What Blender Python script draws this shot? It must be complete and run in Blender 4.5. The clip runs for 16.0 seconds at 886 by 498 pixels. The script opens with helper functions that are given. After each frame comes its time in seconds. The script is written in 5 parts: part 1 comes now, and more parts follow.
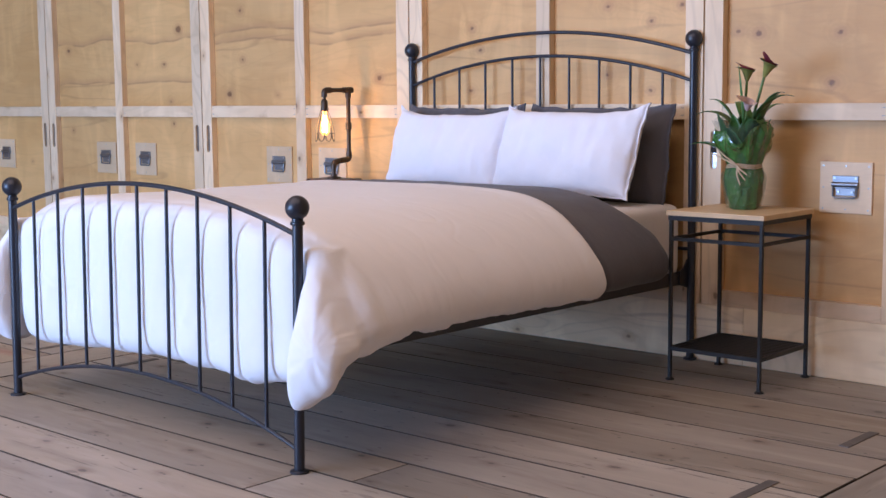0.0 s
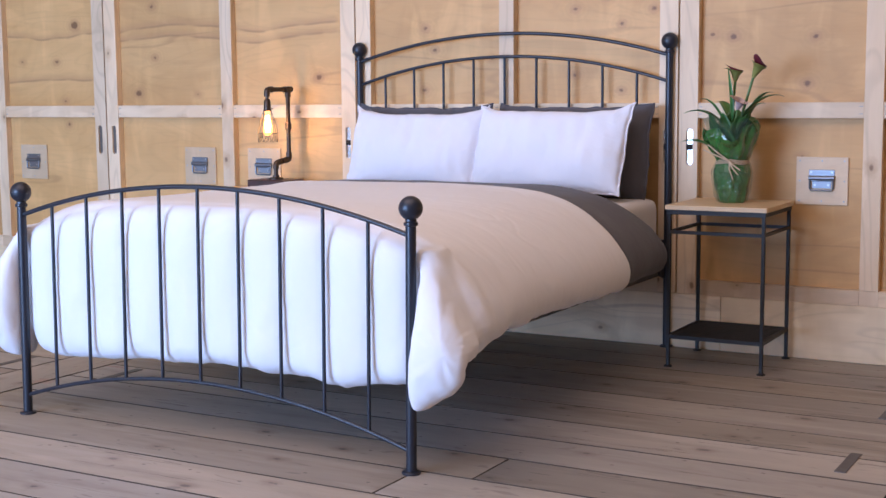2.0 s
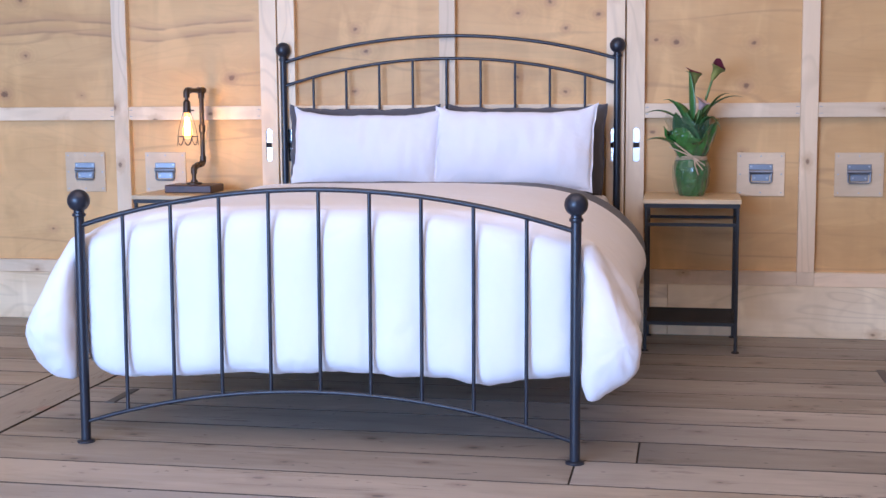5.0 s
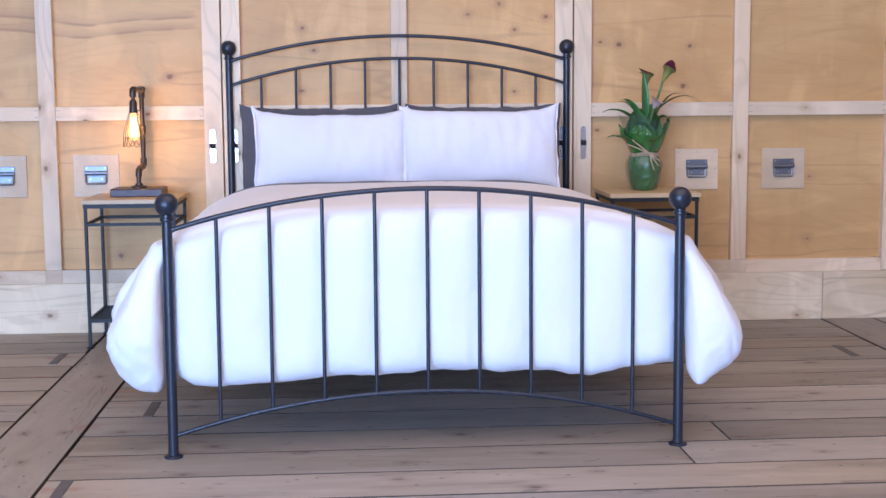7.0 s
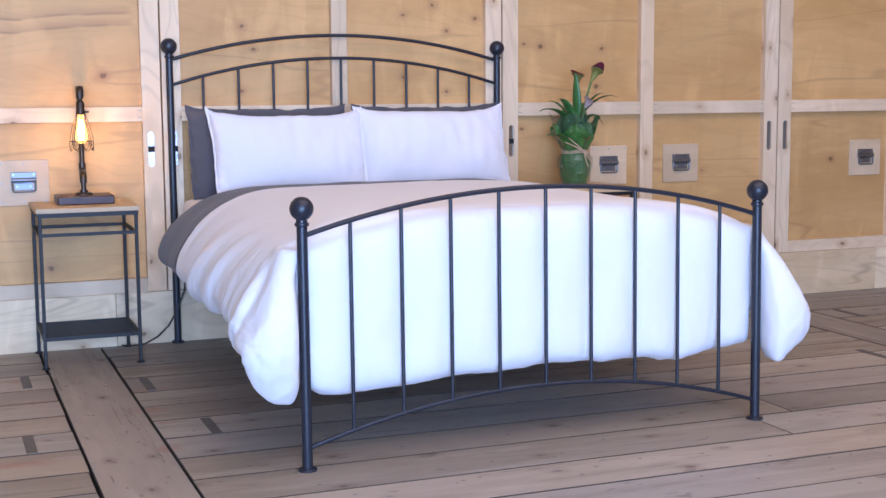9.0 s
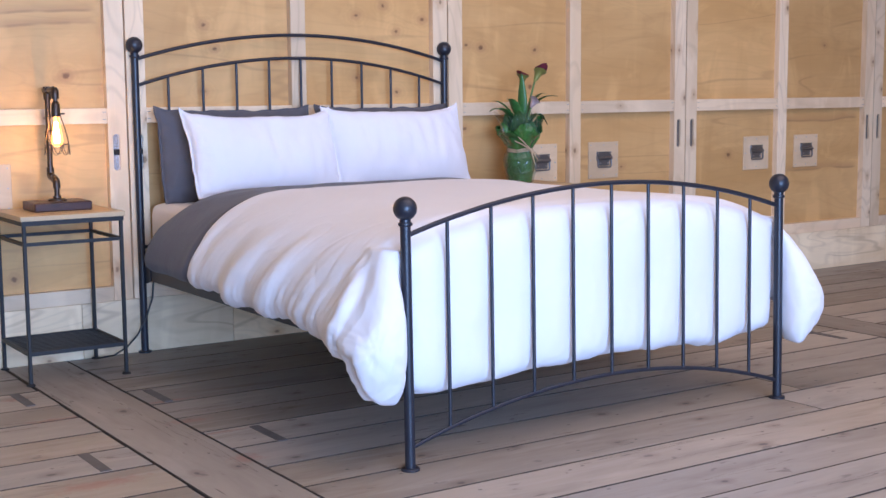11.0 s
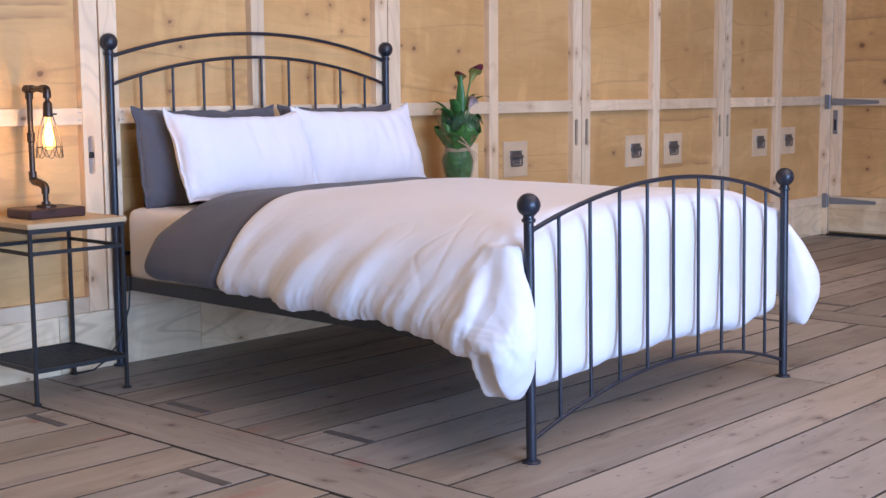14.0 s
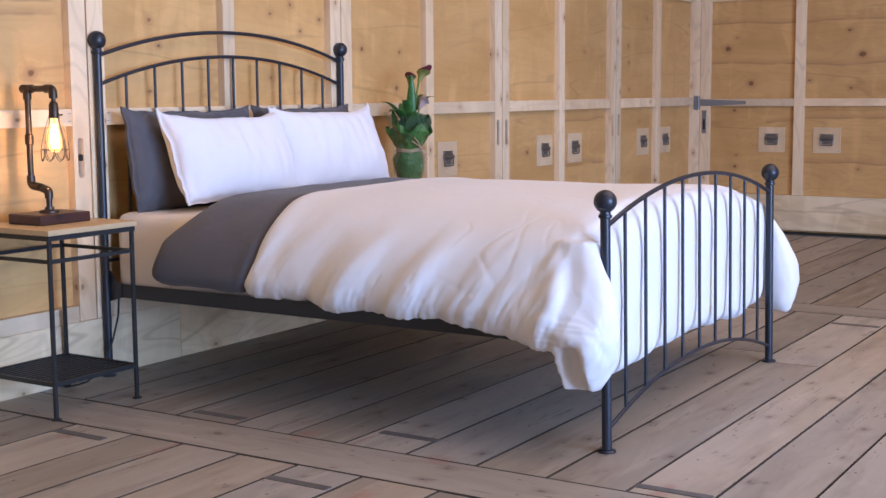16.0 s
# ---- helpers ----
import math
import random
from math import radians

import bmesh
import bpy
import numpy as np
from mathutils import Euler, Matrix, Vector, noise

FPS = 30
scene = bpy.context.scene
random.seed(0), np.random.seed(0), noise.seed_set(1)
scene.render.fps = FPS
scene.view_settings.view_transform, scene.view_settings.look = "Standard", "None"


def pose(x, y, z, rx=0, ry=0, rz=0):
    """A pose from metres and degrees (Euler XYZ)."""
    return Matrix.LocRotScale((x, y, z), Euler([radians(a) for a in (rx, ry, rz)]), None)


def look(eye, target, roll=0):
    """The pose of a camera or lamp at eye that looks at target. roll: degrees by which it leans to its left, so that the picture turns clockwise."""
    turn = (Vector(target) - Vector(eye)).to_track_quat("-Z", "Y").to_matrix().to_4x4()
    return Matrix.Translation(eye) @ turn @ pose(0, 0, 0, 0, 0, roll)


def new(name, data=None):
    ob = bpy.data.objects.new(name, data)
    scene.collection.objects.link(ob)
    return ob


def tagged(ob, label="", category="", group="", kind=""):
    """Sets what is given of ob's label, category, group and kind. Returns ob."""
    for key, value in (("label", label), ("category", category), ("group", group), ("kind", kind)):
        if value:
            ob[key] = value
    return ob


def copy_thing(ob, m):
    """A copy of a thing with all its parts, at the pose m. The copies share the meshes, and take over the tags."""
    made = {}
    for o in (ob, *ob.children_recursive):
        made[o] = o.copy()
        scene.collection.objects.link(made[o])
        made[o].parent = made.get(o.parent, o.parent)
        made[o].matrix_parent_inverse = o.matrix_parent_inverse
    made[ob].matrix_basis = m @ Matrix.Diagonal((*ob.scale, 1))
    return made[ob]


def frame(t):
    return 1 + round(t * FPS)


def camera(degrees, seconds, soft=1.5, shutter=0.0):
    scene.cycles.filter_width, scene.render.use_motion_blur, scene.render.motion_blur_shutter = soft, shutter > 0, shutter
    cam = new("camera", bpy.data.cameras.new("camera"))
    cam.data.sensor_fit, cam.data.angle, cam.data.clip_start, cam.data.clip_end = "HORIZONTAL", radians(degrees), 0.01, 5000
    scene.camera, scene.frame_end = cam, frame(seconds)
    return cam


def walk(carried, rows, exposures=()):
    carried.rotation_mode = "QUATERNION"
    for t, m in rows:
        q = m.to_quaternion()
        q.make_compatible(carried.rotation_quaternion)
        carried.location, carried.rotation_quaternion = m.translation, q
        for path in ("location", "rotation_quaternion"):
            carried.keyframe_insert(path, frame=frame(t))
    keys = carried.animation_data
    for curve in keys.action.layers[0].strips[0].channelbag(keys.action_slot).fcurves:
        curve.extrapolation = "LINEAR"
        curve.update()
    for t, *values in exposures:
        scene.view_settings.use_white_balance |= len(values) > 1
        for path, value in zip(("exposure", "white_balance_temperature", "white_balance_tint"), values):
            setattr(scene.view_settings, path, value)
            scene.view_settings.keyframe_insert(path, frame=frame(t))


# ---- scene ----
# ---- camera and its walk ----
cam = camera(37.7, 16.0)
PATH = [
    (0, (3.583, -4.664, 1.084), (2.252, -3.19, 0.854), -0.5),
    (0.5, (3.379, -4.85, 1.086), (2.127, -3.307, 0.855), -0.5),
    (1, (3.169, -5.026, 1.092), (2.001, -3.419, 0.858), -0.5),
    (1.5, (2.937, -5.198, 1.095), (1.859, -3.529, 0.861), -0.5),
    (2, (2.692, -5.36, 1.098), (1.711, -3.633, 0.862), -0.5),
    (2.5, (2.437, -5.509, 1.098), (1.556, -3.73, 0.862), -0.5),
    (3, (2.178, -5.638, 1.098), (1.397, -3.812, 0.862), -0.5),
    (3.5, (1.918, -5.745, 1.096), (1.237, -3.88, 0.861), -0.5),
    (6, (0.489, -6.096, 1.099), (0.355, -4.115, 0.863), -0.4),
    (6.5, (0.14, -6.125, 1.101), (0.139, -4.139, 0.864), -0.4),
    (7, (-0.226, -6.129, 1.101), (-0.088, -4.148, 0.864), -0.4),
    (7.5, (-0.599, -6.094, 1.102), (-0.319, -4.128, 0.864), -0.4),
    (8, (-0.99, -6.027, 1.104), (-0.56, -4.088, 0.865), -0.4),
    (8.5, (-1.392, -5.947, 1.111), (-0.812, -4.048, 0.87), -0.4),
    (9, (-1.775, -5.829, 1.112), (-1.049, -3.981, 0.871), -0.4),
    (11.5, (-2.946, -5.257, 1.116), (-1.782, -3.648, 0.874), -0.4),
    (12, (-3.124, -5.134, 1.115), (-1.895, -3.575, 0.874), -0.3),
    (12.5, (-3.286, -5.011, 1.113), (-1.997, -3.501, 0.872), -0.4),
    (13, (-3.445, -4.883, 1.112), (-2.098, -3.424, 0.872), -0.3),
    (13.5, (-3.603, -4.736, 1.112), (-2.198, -3.334, 0.871), -0.4),
    (14, (-3.769, -4.571, 1.111), (-2.303, -3.232, 0.87), -0.4),
    (14.5, (-3.939, -4.391, 1.109), (-2.41, -3.123, 0.869), -0.4),
    (15, (-4.099, -4.202, 1.11), (-2.512, -3.009, 0.87), -0.4),
    (15.5, (-4.239, -4.027, 1.11), (-2.602, -2.903, 0.87), -0.4),
    (16, (-4.368, -3.851, 1.109), (-2.685, -2.797, 0.869), -0.4),
]
walk(cam, [(t, look(eye, target, roll)) for t, eye, target, roll in PATH], [(0.0, -0.06, 5270, 15), (3.5, -0.02, 5160, 15), (7.0, 0.02, 5050, 15), (9.0, 0.0, 5090, 15), (12.5, 0.0, 5180, 15), (16.0, 0.02, 5290, 15)])

# ---- world and large lights ----
world = bpy.data.worlds.new("sky")
scene.world = world
world.use_nodes = True
_sky = world.node_tree.nodes.new("ShaderNodeTexSky")
_sky.sky_type, _sky.sun_disc = "NISHITA", False
_sky.sun_elevation, _sky.sun_rotation = radians(35), radians(200)
world.node_tree.links.new(_sky.outputs[0], world.node_tree.nodes["Background"].inputs[0])
world.node_tree.nodes["Background"].inputs[1].default_value = 0.10


def area_light(name, place, target, wide, high, watts, colour):
    """Area light in an opening: sky light in the doorway, added fill in the roof."""
    data = bpy.data.lights.new(name, "AREA")
    data.shape, data.size, data.size_y, data.energy, data.color = "RECTANGLE", wide, high, watts, colour
    ob = new(name, data)
    ob.matrix_world = look(place, target)
    return ob


area_light("doorway_daylight", (-2.50, -9.45, 1.40), (-2.50, 0, 1.40), 4.6, 2.6, 725, (0.50, 0.69, 1.0))
# warm fill added above the bed; no roof window is known there
area_light("added_roof_fill", (0.5, -3.9, 3.75), (0.5, -3.9, 0), 4.6, 4.0, 132, (1.0, 0.66, 0.40))


# ---- materials ----
def material(name, build, rough=0.6, metal=0.0):
    m = bpy.data.materials.new(name)
    m.use_nodes = True
    nt = m.node_tree
    p = nt.nodes["Principled BSDF"]
    p.inputs["Roughness"].default_value, p.inputs["Metallic"].default_value = rough, metal
    build(nt, p)
    return m


def node(nt, kind, **values):
    """A node; values are set by input name (spaces as _) or by number (i0, i1)."""
    n = nt.nodes.new(kind)
    for key, value in values.items():
        slot = n.inputs[int(key[1:])] if key[0] == "i" and key[1:].isdigit() else n.inputs[key.replace("_", " ")]
        if hasattr(value, "links") or hasattr(value, "is_linked"):
            nt.links.new(value, slot)
        else:
            slot.default_value = value
    return n


def calc(nt, op, a, b=0.0, c=0.0, clamp=False):
    n = node(nt, "ShaderNodeMath", i0=a, i1=b, i2=c)
    n.operation, n.use_clamp = op, clamp
    return n.outputs[0]


def blend(nt, fac, a, b, how="MIX"):
    n = nt.nodes.new("ShaderNodeMix")
    n.data_type, n.blend_type = "RGBA", how
    for slot, value in ((n.inputs[0], fac), (n.inputs[6], a), (n.inputs[7], b)):
        if hasattr(value, "is_linked"):
            nt.links.new(value, slot)
        else:
            slot.default_value = value if isinstance(value, float) else (*value, 1.0)
    return n.outputs[2]


def step(nt, value, low, high):
    n = node(nt, "ShaderNodeMapRange", i0=value, i1=low, i2=high)
    n.interpolation_type = "SMOOTHSTEP"
    return n.outputs[0]


def noise_at(nt, vector, scale, detail=3.0, rough=0.5, distortion=0.0):
    n = node(nt, "ShaderNodeTexNoise", Vector=vector, Scale=scale, Detail=detail, Roughness=rough, Distortion=distortion)
    return n.outputs[0]


def lay(nt, way):
    """Coordinates along and across the grain, shifted for each object; third: a random number."""
    co = nt.nodes.new("ShaderNodeTexCoord").outputs["Object"]
    s = node(nt, "ShaderNodeSeparateXYZ", i0=co)
    x, y, z = s.outputs
    if way == "wall":
        along, across = calc(nt, "ADD", x, y), z
    elif way == "upright":
        along, across = z, calc(nt, "ADD", x, y)
    elif way == "x":
        along, across = x, calc(nt, "ADD", y, z)
    else:
        along, across = y, calc(nt, "ADD", x, z)
    r = nt.nodes.new("ShaderNodeObjectInfo").outputs["Random"]
    return calc(nt, "ADD", along, calc(nt, "MULTIPLY", r, 71.0)), calc(nt, "ADD", across, calc(nt, "MULTIPLY", r, 33.0)), r


def vec(nt, a, b, c=0.0):
    return node(nt, "ShaderNodeCombineXYZ", i0=a, i1=b, i2=c).outputs[0]


def scaled(nt, a, b, sa, sb):
    return vec(nt, calc(nt, "MULTIPLY", a, sa), calc(nt, "MULTIPLY", b, sb))


def bump(nt, p, height, strength, distance=0.002):
    n = node(nt, "ShaderNodeBump", Height=height, Strength=strength, Distance=distance)
    nt.links.new(n.outputs[0], p.inputs["Normal"])


def wood(way, light, dark, knot, bands=0.0, streaks=0.0, knots=2.2, knot_size=0.016, fine=1.0, spread=0.25, vary=0.12, marks=(), lines=()):
    """Sawn or peeled wood: fibre, growth bands, long dark streaks and knots."""
    def build(nt, p):
        a, b, r = lay(nt, way)
        fibre = noise_at(nt, scaled(nt, a, b, 6 * fine, 160 * fine), 1.0, 3.0, 0.6)
        flow = noise_at(nt, scaled(nt, a, b, 0.7, 3.2), 1.0, 3.0, 0.5, 0.4)
        col = blend(nt, step(nt, flow, 0.5 - spread, 0.5 + spread), dark, light)
        col = blend(nt, calc(nt, "MULTIPLY", fibre, 0.22), col, tuple(c * 0.72 for c in dark))
        tone = noise_at(nt, scaled(nt, a, b, 1.6, 5.5), 1.0, 4.0, 0.6, 1.2)
        col = blend(nt, calc(nt, "MULTIPLY", step(nt, tone, 0.52, 0.72), 0.35), col, tuple(c * 0.8 for c in dark))
        col = blend(nt, calc(nt, "MULTIPLY", step(nt, tone, 0.46, 0.30), 0.35), col, tuple(min(1, c * 1.14) for c in light))
        if way == "wall":
            veneer = noise_at(nt, scaled(nt, a, b, 4.5, 1.3), 1.0, 3.0, 0.55, 0.9)
            col = blend(nt, calc(nt, "MULTIPLY", step(nt, veneer, 0.52, 0.70), 0.40), col, tuple(min(1, c * 1.22) for c in light))
            col = blend(nt, calc(nt, "MULTIPLY", step(nt, veneer, 0.46, 0.30), 0.30), col, tuple(c * 0.84 for c in dark))
        if bands:
            rings = calc(nt, "PINGPONG", calc(nt, "MULTIPLY", noise_at(nt, scaled(nt, a, b, 0.9, 3.6), 1.0, 2.0, 0.45, 0.8), 11.0), 0.5)
            col = blend(nt, calc(nt, "MULTIPLY", step(nt, rings, 0.28, 0.5), bands), col, tuple(c * 0.62 for c in dark))
        if streaks:
            s = noise_at(nt, scaled(nt, a, b, 0.42, 2.6), 1.0, 3.0, 0.42, 0.15)
            line = calc(nt, "SUBTRACT", 1.0, step(nt, calc(nt, "ABSOLUTE", calc(nt, "SUBTRACT", s, 0.56)), 0.001, 0.011))
            patch = step(nt, noise_at(nt, scaled(nt, a, b, 0.9, 0.6), 1.0, 1.0), 0.38, 0.5)
            col = blend(nt, calc(nt, "MULTIPLY", calc(nt, "MULTIPLY", line, patch), streaks), col, tuple(c * 0.55 for c in knot[1]))
        v = node(nt, "ShaderNodeTexVoronoi", Vector=scaled(nt, a, b, knots * 0.8, knots * 1.25), Scale=1.0)
        v.voronoi_dimensions = "2D"
        wob = calc(nt, "MULTIPLY", noise_at(nt, scaled(nt, a, b, 55, 55), 1.0, 2.0), 0.9)
        d = calc(nt, "MULTIPLY", calc(nt, "DIVIDE", v.outputs["Distance"], knots), calc(nt, "ADD", 0.5, wob))
        size = calc(nt, "MULTIPLY", node(nt, "ShaderNodeSeparateColor", i0=v.outputs["Color"]).outputs[0], knot_size)
        core = calc(nt, "SUBTRACT", 1.0, step(nt, calc(nt, "SUBTRACT", d, size), -0.006, 0.003))
        halo = calc(nt, "SUBTRACT", 1.0, step(nt, calc(nt, "SUBTRACT", d, size), 0.0, 0.035))
        has = step(nt, size, knot_size * 0.35, knot_size * 0.4)
        col = blend(nt, calc(nt, "MULTIPLY", calc(nt, "MULTIPLY", halo, has), 0.42), col, knot[1])
        col = blend(nt, calc(nt, "MULTIPLY", calc(nt, "MULTIPLY", core, has), 0.7), col, knot[0])
        if marks or lines:
            co = nt.nodes.new("ShaderNodeTexCoord").outputs["Object"]
            x, y, z = node(nt, "ShaderNodeSeparateXYZ", i0=co).outputs
            u = calc(nt, "ADD", x, y)
            spot = vec(nt, calc(nt, "MULTIPLY", u, 0.8), z)
            best = None
            for mu, mz, mr in marks:
                n = node(nt, "ShaderNodeVectorMath", i0=spot, i1=(mu * 0.8, mz, 0.0))
                n.operation = "DISTANCE"
                d = calc(nt, "SUBTRACT", n.outputs["Value"], mr)
                best = d if best is None else calc(nt, "MINIMUM", best, d)
            best = calc(nt, "ADD", best, calc(nt, "MULTIPLY", calc(nt, "SUBTRACT", noise_at(nt, vec(nt, u, z), 45.0, 3.0, 0.6), 0.5), 0.022))
            ring = calc(nt, "PINGPONG", calc(nt, "MULTIPLY", best, 55.0), 0.5)
            near = calc(nt, "SUBTRACT", 1.0, step(nt, best, 0.0, 0.085))
            col = blend(nt, calc(nt, "MULTIPLY", near, calc(nt, "MULTIPLY", ring, 0.45)), col, tuple(c * 0.7 for c in dark))
            col = blend(nt, calc(nt, "MULTIPLY", calc(nt, "SUBTRACT", 1.0, step(nt, best, 0.0, 0.03)), 0.45), col, knot[1])
            col = blend(nt, calc(nt, "MULTIPLY", calc(nt, "SUBTRACT", 1.0, step(nt, best, -0.008, 0.004)), 0.8), col, knot[0])
            for v0, swing, u0, u1, seed in lines:
                wave = calc(nt, "MULTIPLY", calc(nt, "SUBTRACT", noise_at(nt, vec(nt, calc(nt, "MULTIPLY", u, 1.25), seed), 1.0, 2.0, 0.5), 0.5), swing)
                off = calc(nt, "SUBTRACT", z, calc(nt, "ADD", wave, v0))
                thin = calc(nt, "SUBTRACT", 1.0, step(nt, calc(nt, "ABSOLUTE", off), 0.001, 0.009))
                wash = calc(nt, "MULTIPLY", calc(nt, "SUBTRACT", 1.0, step(nt, off, 0.0, 0.05)), step(nt, off, -0.004, 0.004))
                span = calc(nt, "MULTIPLY", step(nt, u, u0, u0 + 0.05), calc(nt, "SUBTRACT", 1.0, step(nt, u, u1 - 0.05, u1)))
                gap = step(nt, noise_at(nt, vec(nt, calc(nt, "MULTIPLY", u, 5.0), seed), 1.0, 2.0), 0.36, 0.52)
                col = blend(nt, calc(nt, "MULTIPLY", calc(nt, "MULTIPLY", thin, gap), calc(nt, "MULTIPLY", span, 0.6)), col, (0.30, 0.165, 0.07))
                col = blend(nt, calc(nt, "MULTIPLY", wash, calc(nt, "MULTIPLY", span, 0.42)), col, (0.38, 0.205, 0.085))
        value = node(nt, "ShaderNodeHueSaturation", Value=calc(nt, "ADD", 1.0 - vary, calc(nt, "MULTIPLY", r, vary * 2)), Color=col)
        nt.links.new(value.outputs[0], p.inputs["Base Color"])
        bump(nt, p, calc(nt, "ADD", fibre, calc(nt, "MULTIPLY", flow, 2.0)), 0.25)
    return build


KNOT = ((0.13, 0.055, 0.02), (0.40, 0.215, 0.085))
# knots (along the wall, height, size) and dark growth lines (height, swing, from, to, seed) of the panels
KNOTS = [(-3.87, 1.41, 0.012), (-3.85, 0.90, 0.008), (-2.85, 1.30, 0.010), (-2.79, 1.08, 0.008), (-2.77, 0.95, 0.008), (-2.13, 1.58, 0.010), (-2.12, 1.31, 0.009),
         (-2.24, 1.12, 0.017), (-1.05, 1.19, 0.014), (-2.70, 1.50, 0.022), (-0.43, 1.41, 0.009), (-0.38, 1.31, 0.009), (-0.44, 1.12, 0.008), (0.49, 1.52, 0.010),
         (0.34, 1.47, 0.008), (0.71, 1.46, 0.010), (0.56, 1.40, 0.008), (1.06, 1.33, 0.012), (1.40, 1.32, 0.008), (0.34, 1.18, 0.008), (0.56, 1.11, 0.009),
         (1.37, 1.13, 0.013), (-1.30, 0.36, 0.012), (2.82, 0.73, 0.013), (3.63, 1.37, 0.008), (4.36, 1.31, 0.009), (4.37, 1.12, 0.009), (4.35, 1.43, 0.008)]
KNOTS_EAST = [(5.29, 1.43, 0.020), (5.10, 1.16, 0.020), (4.35, 1.55, 0.012), (4.25, 1.37, 0.022), (4.33, 1.12, 0.011), (4.40, 1.03, 0.010), (5.23, 0.95, 0.011), (5.22, 0.51, 0.012), (4.75, 0.56, 0.010)]
PLY = ((0.66, 0.405, 0.158), (0.555, 0.318, 0.108))
M_PANEL = material("plywood", wood("wall", *PLY, KNOT, 0.10, 0.25, 1.6, 0.010, 0.6, 0.22, 0.10, KNOTS, [(1.45, 0.22, -4.02, -0.90, 2.0), (1.40, 0.20, -2.40, -0.90, 2.1), (1.19, 0.16, -4.02, -2.55, 5.0), (0.93, 0.12, 3.26, 3.96, 7.0), (0.62, 0.10, 3.26, 3.96, 8.0)]), 0.55)
M_PANEL_EAST = material("knotty_plywood", wood("wall", *PLY, KNOT, 0.15, 0.25, 1.6, 0.010, 0.6, 0.22, 0.10, KNOTS_EAST, [(1.62, 0.16, 3.90, 5.5, 1.0), (1.31, 0.14, 3.90, 5.5, 3.0), (0.90, 0.10, 3.9, 4.7, 4.0), (0.86, 0.10, 4.7, 5.0, 4.5), (0.55, 0.10, 3.9, 4.7, 6.0)]), 0.55)
M_KICK = material("swirled_plywood", wood("wall", (0.84, 0.69, 0.46), (0.68, 0.50, 0.28), KNOT, 0.24, 0.3, 2.0, 0.012, 0.6, 0.18), 0.55)
M_STUD = material("pine_upright", wood("upright", (0.84, 0.67, 0.455), (0.73, 0.54, 0.33), KNOT, 0.28, 0.0, 4.0, 0.013, 1.0, 0.2, 0.15), 0.55)
M_RAIL = material("pine_rail", wood("wall", (0.80, 0.63, 0.42), (0.70, 0.51, 0.31), KNOT, 0.16, 0.0, 4.0, 0.013, 1.0, 0.2, 0.15), 0.55)
M_CEIL = material("ceiling_board", wood("x", (0.66, 0.48, 0.29), (0.54, 0.37, 0.21), KNOT, 0.2, 0.0, 2.5, 0.015), 0.6)
OLD = ((0.05, 0.04, 0.035), (0.16, 0.115, 0.085))


# old red paint left on the boards: x, y, half length, half width
RED = ((-1.095, -1.27, 0.085, 0.035), (-1.05, -1.47, 0.13, 0.014), (-1.13, -1.80, 0.07, 0.05), (-1.60, -1.80, 0.17, 0.05), (-1.47, -0.99, 0.12, 0.03), (-1.04, -0.95, 0.12, 0.02), (-1.50, -0.60, 0.07, 0.03), (-1.06, -2.50, 0.10, 0.03))


